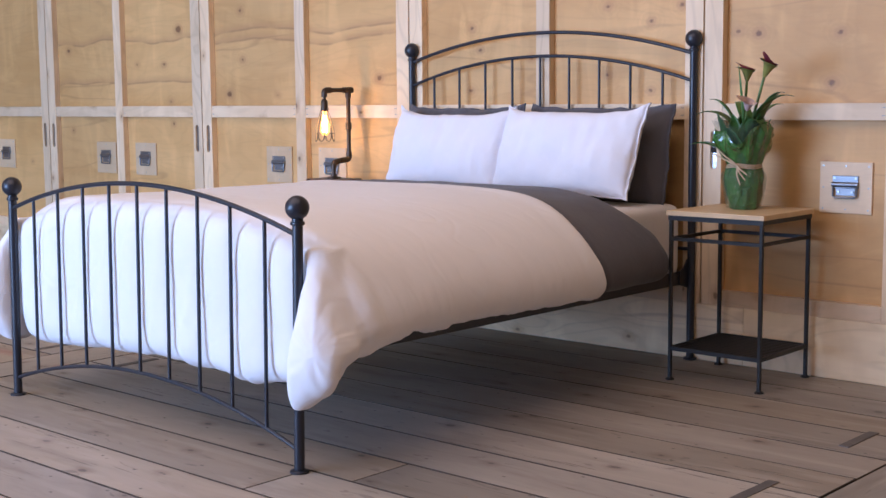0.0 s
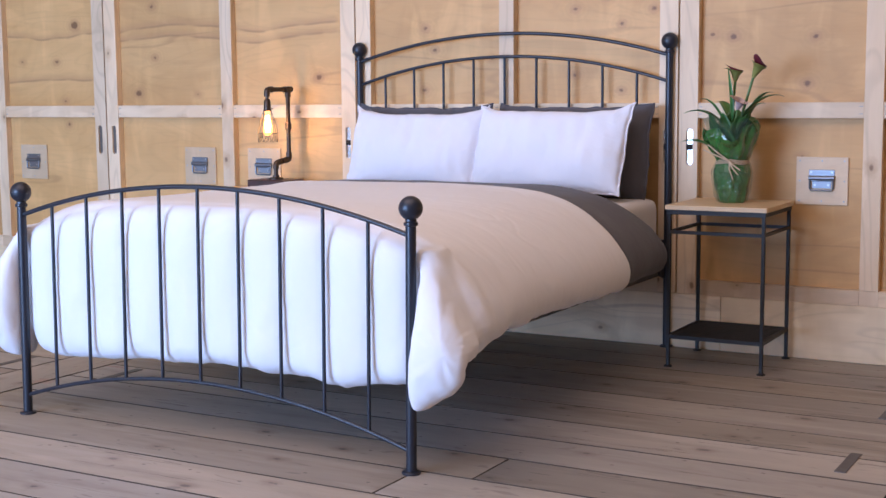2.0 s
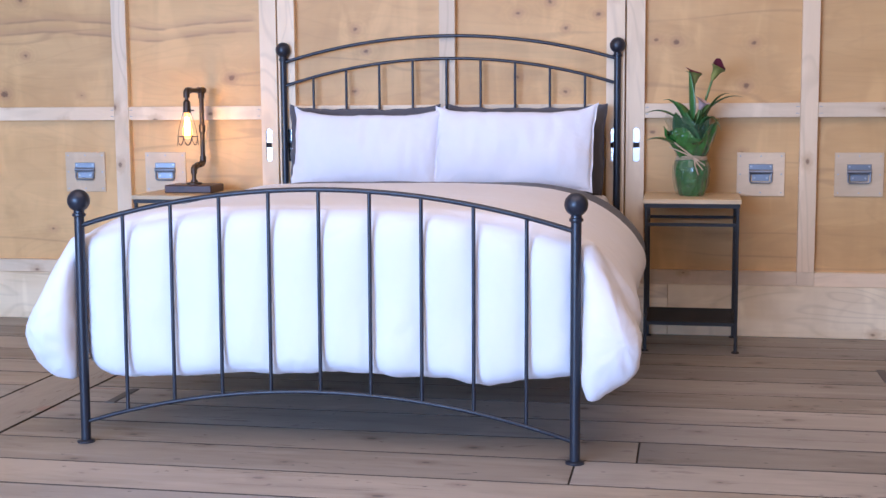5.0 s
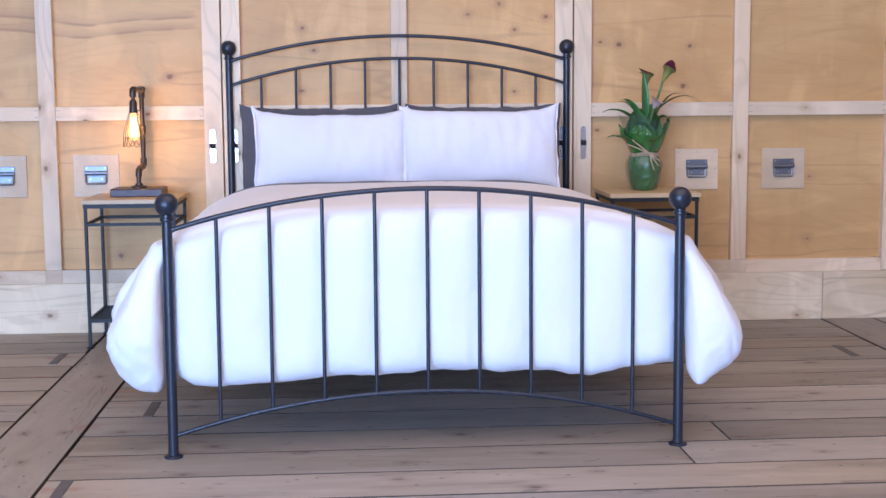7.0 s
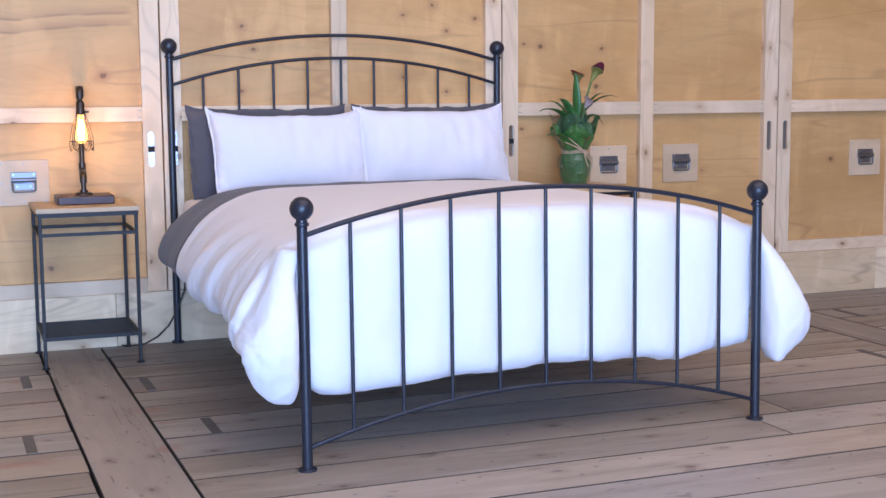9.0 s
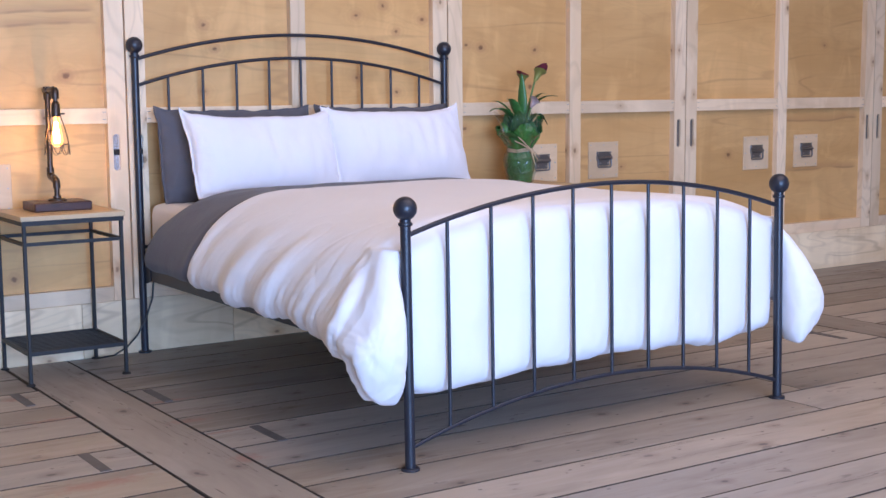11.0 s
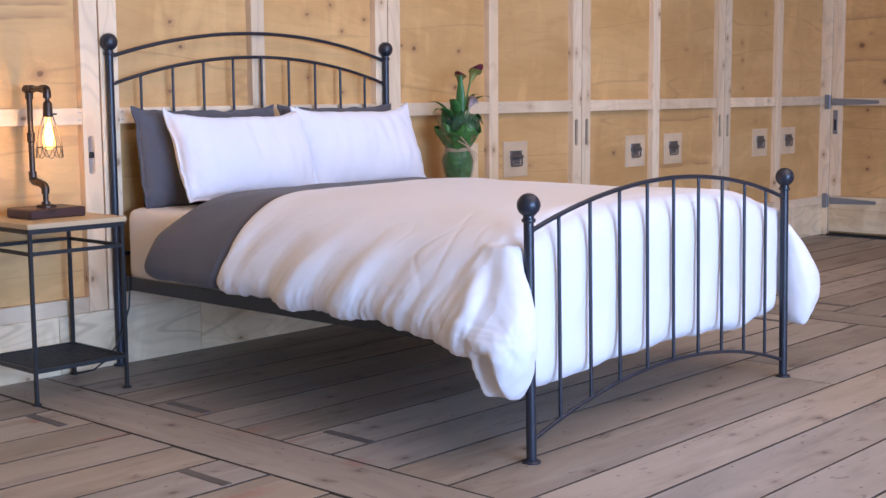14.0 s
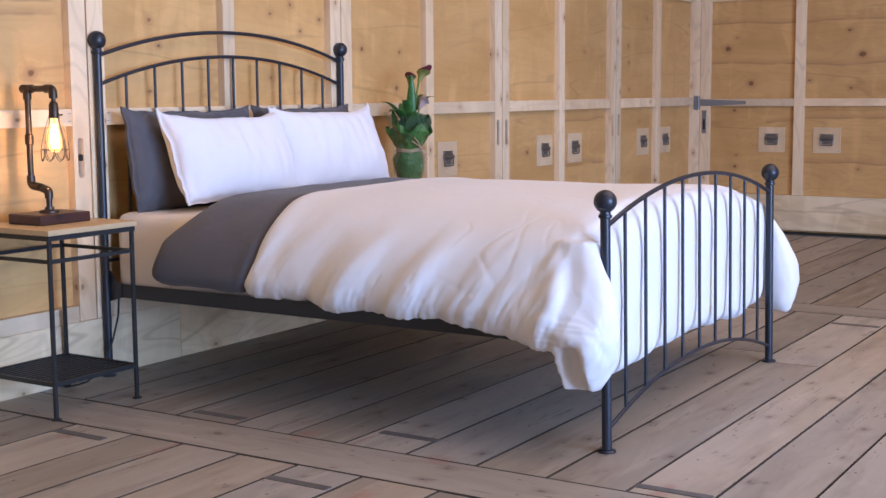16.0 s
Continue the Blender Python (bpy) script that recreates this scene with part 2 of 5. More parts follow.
def floorboard(way):
    def build(nt, p):
        wood(way, (0.385, 0.337, 0.278), (0.310, 0.267, 0.215), OLD, 0.10, 0.12, 3.4, 0.015, 0.9, 0.24, 0.26)(nt, p)
        col = p.inputs["Base Color"].links[0].from_socket
        a, b, r = lay(nt, way)
        warm = node(nt, "ShaderNodeHueSaturation", Saturation=calc(nt, "ADD", 0.72, calc(nt, "MULTIPLY", calc(nt, "FRACT", calc(nt, "MULTIPLY", r, 17.0)), 0.5)), Color=col)
        col = warm.outputs[0]
        grime = step(nt, noise_at(nt, scaled(nt, a, b, 1.5, 7.0), 1.0, 4.0, 0.55), 0.50, 0.74)
        col = blend(nt, calc(nt, "MULTIPLY", grime, 0.42), col, (0.17, 0.145, 0.122))
        scuff = step(nt, noise_at(nt, scaled(nt, a, b, 9, 26), 1.0, 2.0, 0.5, 0.6), 0.66, 0.73)
        col = blend(nt, calc(nt, "MULTIPLY", scuff, 0.55), col, (0.12, 0.10, 0.085))
        pale = step(nt, noise_at(nt, scaled(nt, a, b, 1.6, 16), 1.0, 3.0, 0.5), 0.54, 0.70)
        col = blend(nt, calc(nt, "MULTIPLY", pale, 0.30), col, (0.50, 0.44, 0.38))
        nail = node(nt, "ShaderNodeTexVoronoi", Vector=scaled(nt, a, b, 5.0, 8.0), Scale=1.0)
        nail.voronoi_dimensions = "2D"
        hole = calc(nt, "SUBTRACT", 1.0, step(nt, nail.outputs["Distance"], 0.020, 0.045))
        some = step(nt, node(nt, "ShaderNodeSeparateColor", i0=nail.outputs["Color"]).outputs[1], 0.55, 0.6)
        col = blend(nt, calc(nt, "MULTIPLY", calc(nt, "MULTIPLY", hole, some), 0.75), col, (0.055, 0.045, 0.04))
        x, y, z = node(nt, "ShaderNodeSeparateXYZ", i0=nt.nodes.new("ShaderNodeTexCoord").outputs["Object"]).outputs
        best = None
        for rx, ry, hx, hy in RED:
            n = node(nt, "ShaderNodeVectorMath", i0=vec(nt, calc(nt, "DIVIDE", calc(nt, "SUBTRACT", x, rx), hx), calc(nt, "DIVIDE", calc(nt, "SUBTRACT", y, ry), hy)))
            n.operation = "LENGTH"
            best = n.outputs["Value"] if best is None else calc(nt, "MINIMUM", best, n.outputs["Value"])
        best = calc(nt, "ADD", best, calc(nt, "MULTIPLY", calc(nt, "SUBTRACT", noise_at(nt, vec(nt, x, y), 26.0, 5.0, 0.7), 0.5), 2.6))
        col = blend(nt, calc(nt, "MULTIPLY", calc(nt, "SUBTRACT", 1.0, step(nt, best, 0.2, 1.1)), 0.45), col, (0.34, 0.135, 0.095))
        split = noise_at(nt, scaled(nt, a, b, 0.9, 15.0), 1.0, 3.0, 0.5)
        crack = calc(nt, "SUBTRACT", 1.0, step(nt, calc(nt, "ABSOLUTE", calc(nt, "SUBTRACT", split, 0.66)), 0.0, 0.010))
        col = blend(nt, calc(nt, "MULTIPLY", crack, 0.65), col, (0.06, 0.048, 0.04))
        nt.links.new(col, p.inputs["Base Color"])
        nt.links.new(calc(nt, "ADD", 0.52, calc(nt, "MULTIPLY", grime, 0.2)), p.inputs["Roughness"])
        h = calc(nt, "SUBTRACT", calc(nt, "ADD", calc(nt, "MULTIPLY", noise_at(nt, scaled(nt, a, b, 5, 60), 1.0, 4.0, 0.6), 0.5), noise_at(nt, scaled(nt, a, b, 2, 8), 1.0, 2.0)), calc(nt, "ADD", calc(nt, "MULTIPLY", crack, 0.8), calc(nt, "MULTIPLY", calc(nt, "MULTIPLY", hole, some), 0.6)))
        bump(nt, p, h, 0.4, 0.004)
    return build


M_FLOOR_X = material("worn_floorboard", floorboard("x"))
M_FLOOR_Y = material("worn_cross_board", floorboard("y"))


def plain(colour, grain=0.06, scale=60.0, relief=0.1, rough_by=0.1, big=3.0):
    def build(nt, p):
        co = nt.nodes.new("ShaderNodeTexCoord").outputs["Object"]
        n = noise_at(nt, co, scale, 4.0, 0.6)
        m = noise_at(nt, co, big, 2.0, 0.5)
        v = calc(nt, "ADD", 1.0 - grain, calc(nt, "MULTIPLY", calc(nt, "ADD", n, m), grain))
        c = node(nt, "ShaderNodeHueSaturation", Value=v, Color=(*colour, 1.0))
        nt.links.new(c.outputs[0], p.inputs["Base Color"])
        base = p.inputs["Roughness"].default_value
        nt.links.new(calc(nt, "ADD", base - rough_by / 2, calc(nt, "MULTIPLY", n, rough_by)), p.inputs["Roughness"])
        bump(nt, p, n, relief, 0.001)
    return build


def cloth(colour, relief=0.5):
    def build(nt, p):
        co = nt.nodes.new("ShaderNodeTexCoord").outputs["Object"]
        weave = noise_at(nt, co, 900.0, 2.0, 0.6)
        crease = noise_at(nt, co, 18.0, 3.0, 0.45, 0.8)
        soft = noise_at(nt, co, 7.0, 3.0, 0.5, 0.5)
        v = calc(nt, "ADD", 0.95, calc(nt, "MULTIPLY", calc(nt, "ADD", weave, soft), 0.05))
        c = node(nt, "ShaderNodeHueSaturation", Value=v, Color=(*colour, 1.0))
        nt.links.new(c.outputs[0], p.inputs["Base Color"])
        p.inputs["Sheen Weight"].default_value = 0.15
        p.inputs["Specular IOR Level"].default_value = 0.2
        fold_line = calc(nt, "ABSOLUTE", calc(nt, "SUBTRACT", noise_at(nt, co, 9.0, 3.0, 0.5, 1.2), 0.5))
        crease = calc(nt, "SUBTRACT", crease, calc(nt, "MULTIPLY", fold_line, 0.7))
        h = calc(nt, "ADD", calc(nt, "MULTIPLY", weave, 0.10), calc(nt, "ADD", crease, calc(nt, "MULTIPLY", soft, 1.5)))
        bump(nt, p, h, relief, 0.006)
    return build


M_WHITE = material("white_linen", cloth((0.80, 0.79, 0.81), 0.15), 0.85)
M_PILLOW = material("white_pillow_linen", cloth((0.80, 0.785, 0.82), 0.35), 0.85)
M_GREY = material("charcoal_linen", cloth((0.100, 0.096, 0.108), 0.35), 0.85)
M_SHEET = material("pale_sheet", cloth((0.74, 0.70, 0.68), 0.3), 0.85)
M_BLACK = material("black_powder_coat", plain((0.017, 0.020, 0.030), 0.1, 300.0, 0.12), 0.36)
M_TABLE = material("black_steel", plain((0.012, 0.012, 0.013), 0.1, 300.0, 0.15), 0.55)
M_OAK = material("light_oak", wood("x", (0.64, 0.475, 0.27), (0.54, 0.38, 0.20), KNOT, 0.2, 0.0, 1.0, 0.004), 0.45)
M_WALNUT = material("red_brown_wood", wood("x", (0.085, 0.035, 0.028), (0.05, 0.02, 0.017), ((0.02, 0.01, 0.01), (0.04, 0.02, 0.015)), 0.3), 0.4)
M_PIPE = material("bronzed_pipe", plain((0.085, 0.062, 0.048), 0.3, 90.0, 0.25, 0.25), 0.42, 0.85)
M_STEEL = material("zinc_steel", plain((0.25, 0.262, 0.285), 0.3, 40.0, 0.15, 0.2), 0.45, 1.0)
M_STEEL_BRIGHT = material("polished_steel", plain((0.75, 0.78, 0.82), 0.05, 40.0, 0.03, 0.1), 0.25, 1.0)
# brown-grey that puts the shade inside the far hand slots into colour
M_SLOT = material("slot_shade", plain((0.13, 0.11, 0.09), 0.3, 60.0), 0.7)
M_IRON = material("grey_iron", plain((0.30, 0.31, 0.33), 0.3, 50.0, 0.2, 0.2), 0.5, 0.7)
M_SCREW = material("screw_metal", plain((0.45, 0.45, 0.44), 0.1), 0.4, 1.0)
M_DARK = material("dark_recess", plain((0.015, 0.013, 0.012), 0.1), 0.8)
# board sides: dirt, plus the shade of the seams put into the colour
M_JOINT = material("dirty_shaded_board_edge", plain((0.075, 0.062, 0.050), 0.6, 30.0), 0.9)
M_STRIP = material("dark_floor_strip", plain((0.105, 0.098, 0.095), 0.9, 45.0, 0.5, 0.3, 20.0), 0.6)
M_BOARD = material("birch_plate", wood("wall", (0.70, 0.53, 0.335), (0.64, 0.465, 0.275), KNOT, 0.08, 0.0, 1.0, 0.003), 0.5)
M_RAFFIA = material("raffia", plain((0.52, 0.39, 0.25), 0.4, 120.0, 0.4), 0.75)
M_CABLE = material("black_cable", plain((0.015, 0.015, 0.015), 0.1), 0.5)


def leafy(colour, crumple=0.2, size=60.0):
    def build(nt, p):
        co = nt.nodes.new("ShaderNodeTexCoord").outputs["Object"]
        n = noise_at(nt, co, 22.0, 3.0, 0.5)
        col = blend(nt, step(nt, n, 0.3, 0.7), tuple(c * 0.62 for c in colour), colour)
        r = nt.nodes.new("ShaderNodeObjectInfo").outputs["Random"]
        tint = node(nt, "ShaderNodeHueSaturation", Hue=calc(nt, "ADD", 0.485, calc(nt, "MULTIPLY", r, 0.02)), Value=calc(nt, "ADD", 0.7, calc(nt, "MULTIPLY", r, 0.65)), Color=col)
        nt.links.new(tint.outputs[0], p.inputs["Base Color"])
        p.inputs["Subsurface Weight"].default_value = 0.0
        bump(nt, p, noise_at(nt, co, size, 3.0, 0.5, 0.8 if crumple > 0.3 else 0.0), crumple, 0.003 if crumple < 0.3 else 0.025)
    return build


M_LEAF = material("calla_leaf", leafy((0.060, 0.165, 0.038)), 0.35)
M_STEM = material("calla_stem", leafy((0.13, 0.26, 0.06)), 0.4)
M_WRAP = material("green_wrap", leafy((0.055, 0.25, 0.045), 1.0, 26.0), 0.10)
for key, value in (("Coat Weight", 1.0), ("Coat Roughness", 0.03)):
    M_WRAP.node_tree.nodes["Principled BSDF"].inputs[key].default_value = value
M_PETAL = material("wine_petal", leafy((0.22, 0.03, 0.04)), 0.45)
M_THROAT = material("green_throat", leafy((0.28, 0.30, 0.07)), 0.45)
M_CREAM = material("cream_petal", leafy((0.70, 0.52, 0.48)), 0.5)


def film(nt, p):
    p.inputs["Base Color"].default_value = (0.16, 0.24, 0.16, 1)
    p.inputs["Transmission Weight"].default_value = 0.0
    p.inputs["Alpha"].default_value = 0.22
    co = nt.nodes.new("ShaderNodeTexCoord").outputs["Object"]
    bump(nt, p, noise_at(nt, co, 24.0, 3.0, 0.6, 1.0), 1.0, 0.03)


M_FILM = material("clear_film", film, 0.06)


def glow(colour, strength):
    def build(nt, p):
        p.inputs["Base Color"].default_value = (*colour, 1)
        p.inputs["Emission Color"].default_value = (*colour, 1)
        p.inputs["Emission Strength"].default_value = strength
    return build


M_FILAMENT = material("glowing_filament", glow((1.0, 0.54, 0.15), 115.0))


def amber(nt, p):
    p.inputs["Base Color"].default_value = (1.0, 0.72, 0.36, 1)
    p.inputs["Transmission Weight"].default_value = 1.0
    p.inputs["IOR"].default_value = 1.1
    p.inputs["Emission Color"].default_value = (1.0, 0.42, 0.08, 1)
    p.inputs["Emission Strength"].default_value = 2.2


M_BULB = material("amber_glass", amber, 0.03)


# ---- mesh helpers ----
def part(name, bm, mat, parent=None, label="", smooth=False):
    me = bpy.data.meshes.new(name)
    bm.to_mesh(me)
    bm.free()
    me.materials.append(mat)
    if smooth:
        me.shade_smooth()
    ob = new(name, me)
    if parent:
        ob.parent = parent
    return tagged(ob, label) if label else ob


def piece(name, me, parent, place=(0, 0, 0)):
    """One more object on a shared mesh."""
    ob = new(name, me)
    ob.parent, ob.location = parent, place
    return ob


def group_of(name, place=(0, 0, 0)):
    ob = new(name)
    ob.location = place
    ob.empty_display_size = 0.05
    return ob


def add_box(bm, x0, x1, y0, y1, z0, z1, bevel=0.0):
    v = [bm.verts.new(p) for p in ((x0, y0, z0), (x1, y0, z0), (x1, y1, z0), (x0, y1, z0), (x0, y0, z1), (x1, y0, z1), (x1, y1, z1), (x0, y1, z1))]
    f = [bm.faces.new([v[i] for i in q]) for q in ((0, 3, 2, 1), (4, 5, 6, 7), (0, 1, 5, 4), (1, 2, 6, 5), (2, 3, 7, 6), (3, 0, 4, 7))]
    if bevel:
        edges = list({e for q in f for e in q.edges})
        bmesh.ops.bevel(bm, geom=edges, offset=bevel, segments=1, affect="EDGES")
    return bm


def box(*a, **k):
    return add_box(bmesh.new(), *a, **k)


def add_tube(bm, points, radius, seg=12, closed=False):
    """A round bar along the points; radius: one number or one for each point."""
    pts = [Vector(p) for p in points]
    n = len(pts)
    radii = radius if isinstance(radius, (list, tuple)) else [radius] * n
    up, rings = None, []
    for i, p in enumerate(pts):
        a = pts[(i - 1) % n] if closed else pts[max(i - 1, 0)]
        b = pts[(i + 1) % n] if closed else pts[min(i + 1, n - 1)]
        d = (b - a).normalized()
        if up is None:
            up = Vector((0, 0, 1)) if abs(d.z) < 0.9 else Vector((1, 0, 0))
        side = d.cross(up).normalized()
        up = side.cross(d).normalized()
        rings.append([bm.verts.new(p + radii[i] * (math.cos(t) * side + math.sin(t) * up)) for t in (2 * math.pi * k / seg for k in range(seg))])
    for i in range(n if closed else n - 1):
        r, s = rings[i], rings[(i + 1) % n]
        for k in range(seg):
            bm.faces.new((r[k], r[(k + 1) % seg], s[(k + 1) % seg], s[k]))
    if not closed:
        bm.faces.new(rings[0][::-1])
        bm.faces.new(rings[-1])
    return bm


def tube(points, radius, seg=12, closed=False):
    bm = add_tube(bmesh.new(), points, radius, seg, closed)
    bmesh.ops.recalc_face_normals(bm, faces=bm.faces)
    return bm


def add_lathe(bm, profile, seg=24, centre=(0, 0, 0)):
    """Turns rows of (radius, height) about an upright axis; radius 0 closes an end."""
    cx, cy, cz = centre
    rings = []
    for r, z in profile:
        if r < 1e-6:
            rings.append([bm.verts.new((cx, cy, cz + z))])
        else:
            rings.append([bm.verts.new((cx + r * math.cos(t), cy + r * math.sin(t), cz + z)) for t in (2 * math.pi * k / seg for k in range(seg))])
    for r, s in zip(rings, rings[1:]):
        for k in range(seg):
            q = [r[k % len(r)], r[(k + 1) % len(r)], s[(k + 1) % len(s)], s[k % len(s)]]
            q = list(dict.fromkeys(q))
            if len(q) > 2:
                bm.faces.new(q)
    return bm


def lathe(profile, seg=24, centre=(0, 0, 0)):
    bm = add_lathe(bmesh.new(), profile, seg, centre)
    bmesh.ops.recalc_face_normals(bm, faces=bm.faces)
    return bm


def ball(r, centre, seg=28):
    return lathe([(r * math.sin(math.pi * k / 18), -r * math.cos(math.pi * k / 18)) for k in range(19)], seg, centre)


def grid_mesh(name, points, mat, parent=None, wrap=False, smooth=True):
    """A mesh from an array of rows x columns x 3; wrap joins the last column to the first."""
    rows, cols = points.shape[:2]
    faces = []
    for i in range(rows - 1):
        for j in range(cols if wrap else cols - 1):
            k = (j + 1) % cols
            faces.append((i * cols + j, i * cols + k, (i + 1) * cols + k, (i + 1) * cols + j))
    me = bpy.data.meshes.new(name)
    me.from_pydata(points.reshape(-1, 3).tolist(), [], faces)
    bm = bmesh.new()
    bm.from_mesh(me)
    bmesh.ops.remove_doubles(bm, verts=bm.verts, dist=1e-6)
    bmesh.ops.recalc_face_normals(bm, faces=bm.faces)
    bm.to_mesh(me)
    bm.free()
    me.materials.append(mat)
    if smooth:
        me.shade_smooth()
    ob = new(name, me)
    if parent:
        ob.parent = parent
    return ob


def smooth_sides(ob, angle=40):
    """Smooth shading but for edges sharper than the angle."""
    me = ob.data
    me.shade_smooth()
    me.set_sharp_from_angle(angle=radians(angle))
    return ob


# ---- the walls ----
PANEL_Y, STUD_Y = 0.015, -0.022      # faces of the panels and of the frame before them
TOP = 3.6
WEST, EAST, SOUTH = -7.0, 5.575, -9.5
RAIL = ((0.234, 0.297), (0.990, 1.055), (1.80, 1.865), (2.70, 2.765))
PAIRS = (-5.735, -4.095, -2.465, -0.820, 0.820, 2.425, 4.045)   # middles of the paired studs
MIDS = (-6.40, -4.92, -3.29, -1.62, 0.0, 1.628, 3.215, 4.815)


def slotted_stud(x0, x1, y0, y1, z0, z1, slots, along="x"):
    """An upright with long hand slots cut through its face."""
    bm = bmesh.new()
    outline = [(x0, z0), (x1, z0), (x1, z1), (x0, z1)]
    loops = [outline]
    for cx, za, zb, r in slots:
        arc = [(cx + r * math.cos(t), zb - r + r * math.sin(t)) for t in np.linspace(0, math.pi, 9)]
        arc += [(cx + r * math.cos(t), za + r + r * math.sin(t)) for t in np.linspace(math.pi, 2 * math.pi, 9)]
        loops.append(arc)
    edges = []
    for lp in loops:
        vs = [bm.verts.new((x, y0, z)) for x, z in lp]
        edges += [bm.edges.new((vs[i], vs[(i + 1) % len(vs)])) for i in range(len(vs))]
    bmesh.ops.triangle_fill(bm, use_beauty=True, edges=edges)
    ext = bmesh.ops.extrude_face_region(bm, geom=list(bm.faces))
    bmesh.ops.translate(bm, vec=(0, y1 - y0, 0), verts=[g for g in ext["geom"] if isinstance(g, bmesh.types.BMVert)])
    bmesh.ops.recalc_face_normals(bm, faces=bm.faces)
    return bm


wall_north = tagged(group_of("wall_north"), "barn wall of pale plywood panels in a pine frame", "wall", kind="structure")
part("core", box(WEST - 0.15, EAST + 0.15, PANEL_Y + 0.012, PANEL_Y + 0.14, 0, TOP), M_PANEL, wall_north)
studs = []
for c in PAIRS:
    for s in (-1, 1):
        x0, x1 = sorted((c + s * 0.004, c + s * 0.086))
        slot = [((x0 + x1) / 2 + s * 0.006, 0.790, 0.946, 0.0145)]
        ob = part("stud", slotted_stud(x0, x1, STUD_Y, PANEL_Y + 0.012, 0.236, TOP, slot), M_STUD, wall_north)
        studs.append((x0, x1))
        cx = slot[0][0]
        plate = box(cx - 0.017, cx + 0.017, PANEL_Y - 0.026, PANEL_Y - 0.022, 0.785, 0.951)
        if abs(c) < 1:
            part("slot_plate", plate, M_STEEL_BRIGHT, wall_north, "bright steel plate in the hand slot")
            part("slot_catch", box(cx - 0.0145, cx + 0.0145, PANEL_Y - 0.032, PANEL_Y - 0.0265, 0.856, 0.880), M_DARK, wall_north, "black catch")
        else:
            part("slot_plate", plate, M_SLOT, wall_north, "back of the hand slot, coloured as its shade")
for c in MIDS:
    part("stud", box(c - 0.0375, c + 0.0375, STUD_Y, PANEL_Y + 0.012, 0.297, TOP, bevel=0.0015), M_STUD, wall_north)
    part("rail", box(c - 0.0375, c + 0.0375, STUD_Y + 0.002, PANEL_Y + 0.012, 0.234, 0.2965), M_RAIL, wall_north)
    studs.append((c - 0.0375, c + 0.0375))
studs.sort()
bays = [(a[1], b[0]) for a, b in zip(studs, studs[1:]) if b[0] - a[1] > 0.2] + [(studs[-1][1], EAST)]
for x0, x1 in bays:
    for z0, z1 in RAIL:
        part("rail", box(x0 + 0.0005, x1 - 0.0005, STUD_Y + 0.002, PANEL_Y + 0.012, z0, z1, bevel=0.0015), M_RAIL, wall_north)
    levels = [r for r in RAIL] + [(TOP, TOP)]
    for (a0, a1), (b0, b1) in zip(levels, levels[1:]):
        part("panel", box(x0, x1, PANEL_Y, PANEL_Y + 0.012, a1, b0), M_PANEL, wall_north)
    if x0 > -6.5:
        nails = bmesh.new()
        for z in (1.008, 1.038):
            for x in (x0 + 0.012, x1 - 0.012):
                add_box(nails, x - 0.007, x + 0.007, STUD_Y + 0.0005, STUD_Y + 0.003, z - 0.0012, z + 0.0012)
        part("staple", nails, M_IRON, wall_north)
joints = [WEST, -5.2, -3.9, -2.44, -1.05, -0.36, 1.02, 2.05, 3.1, 4.2, EAST]
for x0, x1 in zip(joints, joints[1:]):
    part("kickboard", box(x0 + 0.001, x1 - 0.001, STUD_Y - 0.003, PANEL_Y + 0.012, 0.0, 0.2335, bevel=0.0015), M_KICK, wall_north)

# east wall: hung doors of the same panels
wall_east = tagged(group_of("wall_east"), "plywood and pine door leaves closing the barn's end", "wall", kind="structure")
part("core", box(EAST + 0.012, EAST + 0.15, SOUTH, PANEL_Y, 0, TOP), M_PANEL, wall_east)
EX = EAST - 0.037
e_pairs = [(-0.150, -0.072)] + [(c + s * 0.048 - 0.038, c + s * 0.048 + 0.038) for c in (-1.68, -3.32, -4.96, -6.60, -8.24) for s in (-1, 1)]
e_mids = [(c - 0.0375, c + 0.0375) for c in (-0.865, -2.50, -4.14, -5.78, -7.42)]
for y0, y1 in e_pairs + e_mids:
    part("stud", box(EX, EAST + 0.012, y0, y1, 0.30, TOP, bevel=0.0015), M_STUD, wall_east)
e_all = sorted(e_pairs + e_mids)
for a, b in zip(e_all, e_all[1:]):
    y0, y1 = a[1], b[0]
    if y1 - y0 < 0.2:
        continue
    for z0, z1 in ((0.985, 1.042), (1.80, 1.865), (2.70, 2.765)):
        part("rail", box(EX + 0.002, EAST + 0.012, y0 + 0.0005, y1 - 0.0005, z0, z1, bevel=0.0015), M_RAIL, wall_east)
    for z0, z1 in ((0.30, 0.985), (1.042, 1.80), (1.865, 2.70), (2.765, TOP)):
        part("panel", box(EAST, EAST + 0.012, y0, y1, z0, z1), M_PANEL_EAST, wall_east)
for y0, y1 in ((-1.68, -0.072), (-3.32, -1.682), (-4.96, -3.322), (-6.60, -4.962), (SOUTH, -6.602)):
    part("kickboard", box(EX - 0.003, EAST + 0.012, y0, y1, 0.030, 0.2985, bevel=0.0015), M_KICK, wall_east)
# dark strip added as the shade in the gap under the kickboards
part("threshold", box(EX - 0.02, EAST + 0.012, SOUTH, -0.072, 0.0, 0.012), M_DARK, wall_east)
part("corner_post", box(EX - 0.012, EAST + 0.012, -0.068, PANEL_Y, 0.0, TOP, bevel=0.002), M_STUD, wall_east)

wall_west = tagged(group_of("wall_west"), "plain plywood wall of the barn", "wall", kind="structure")
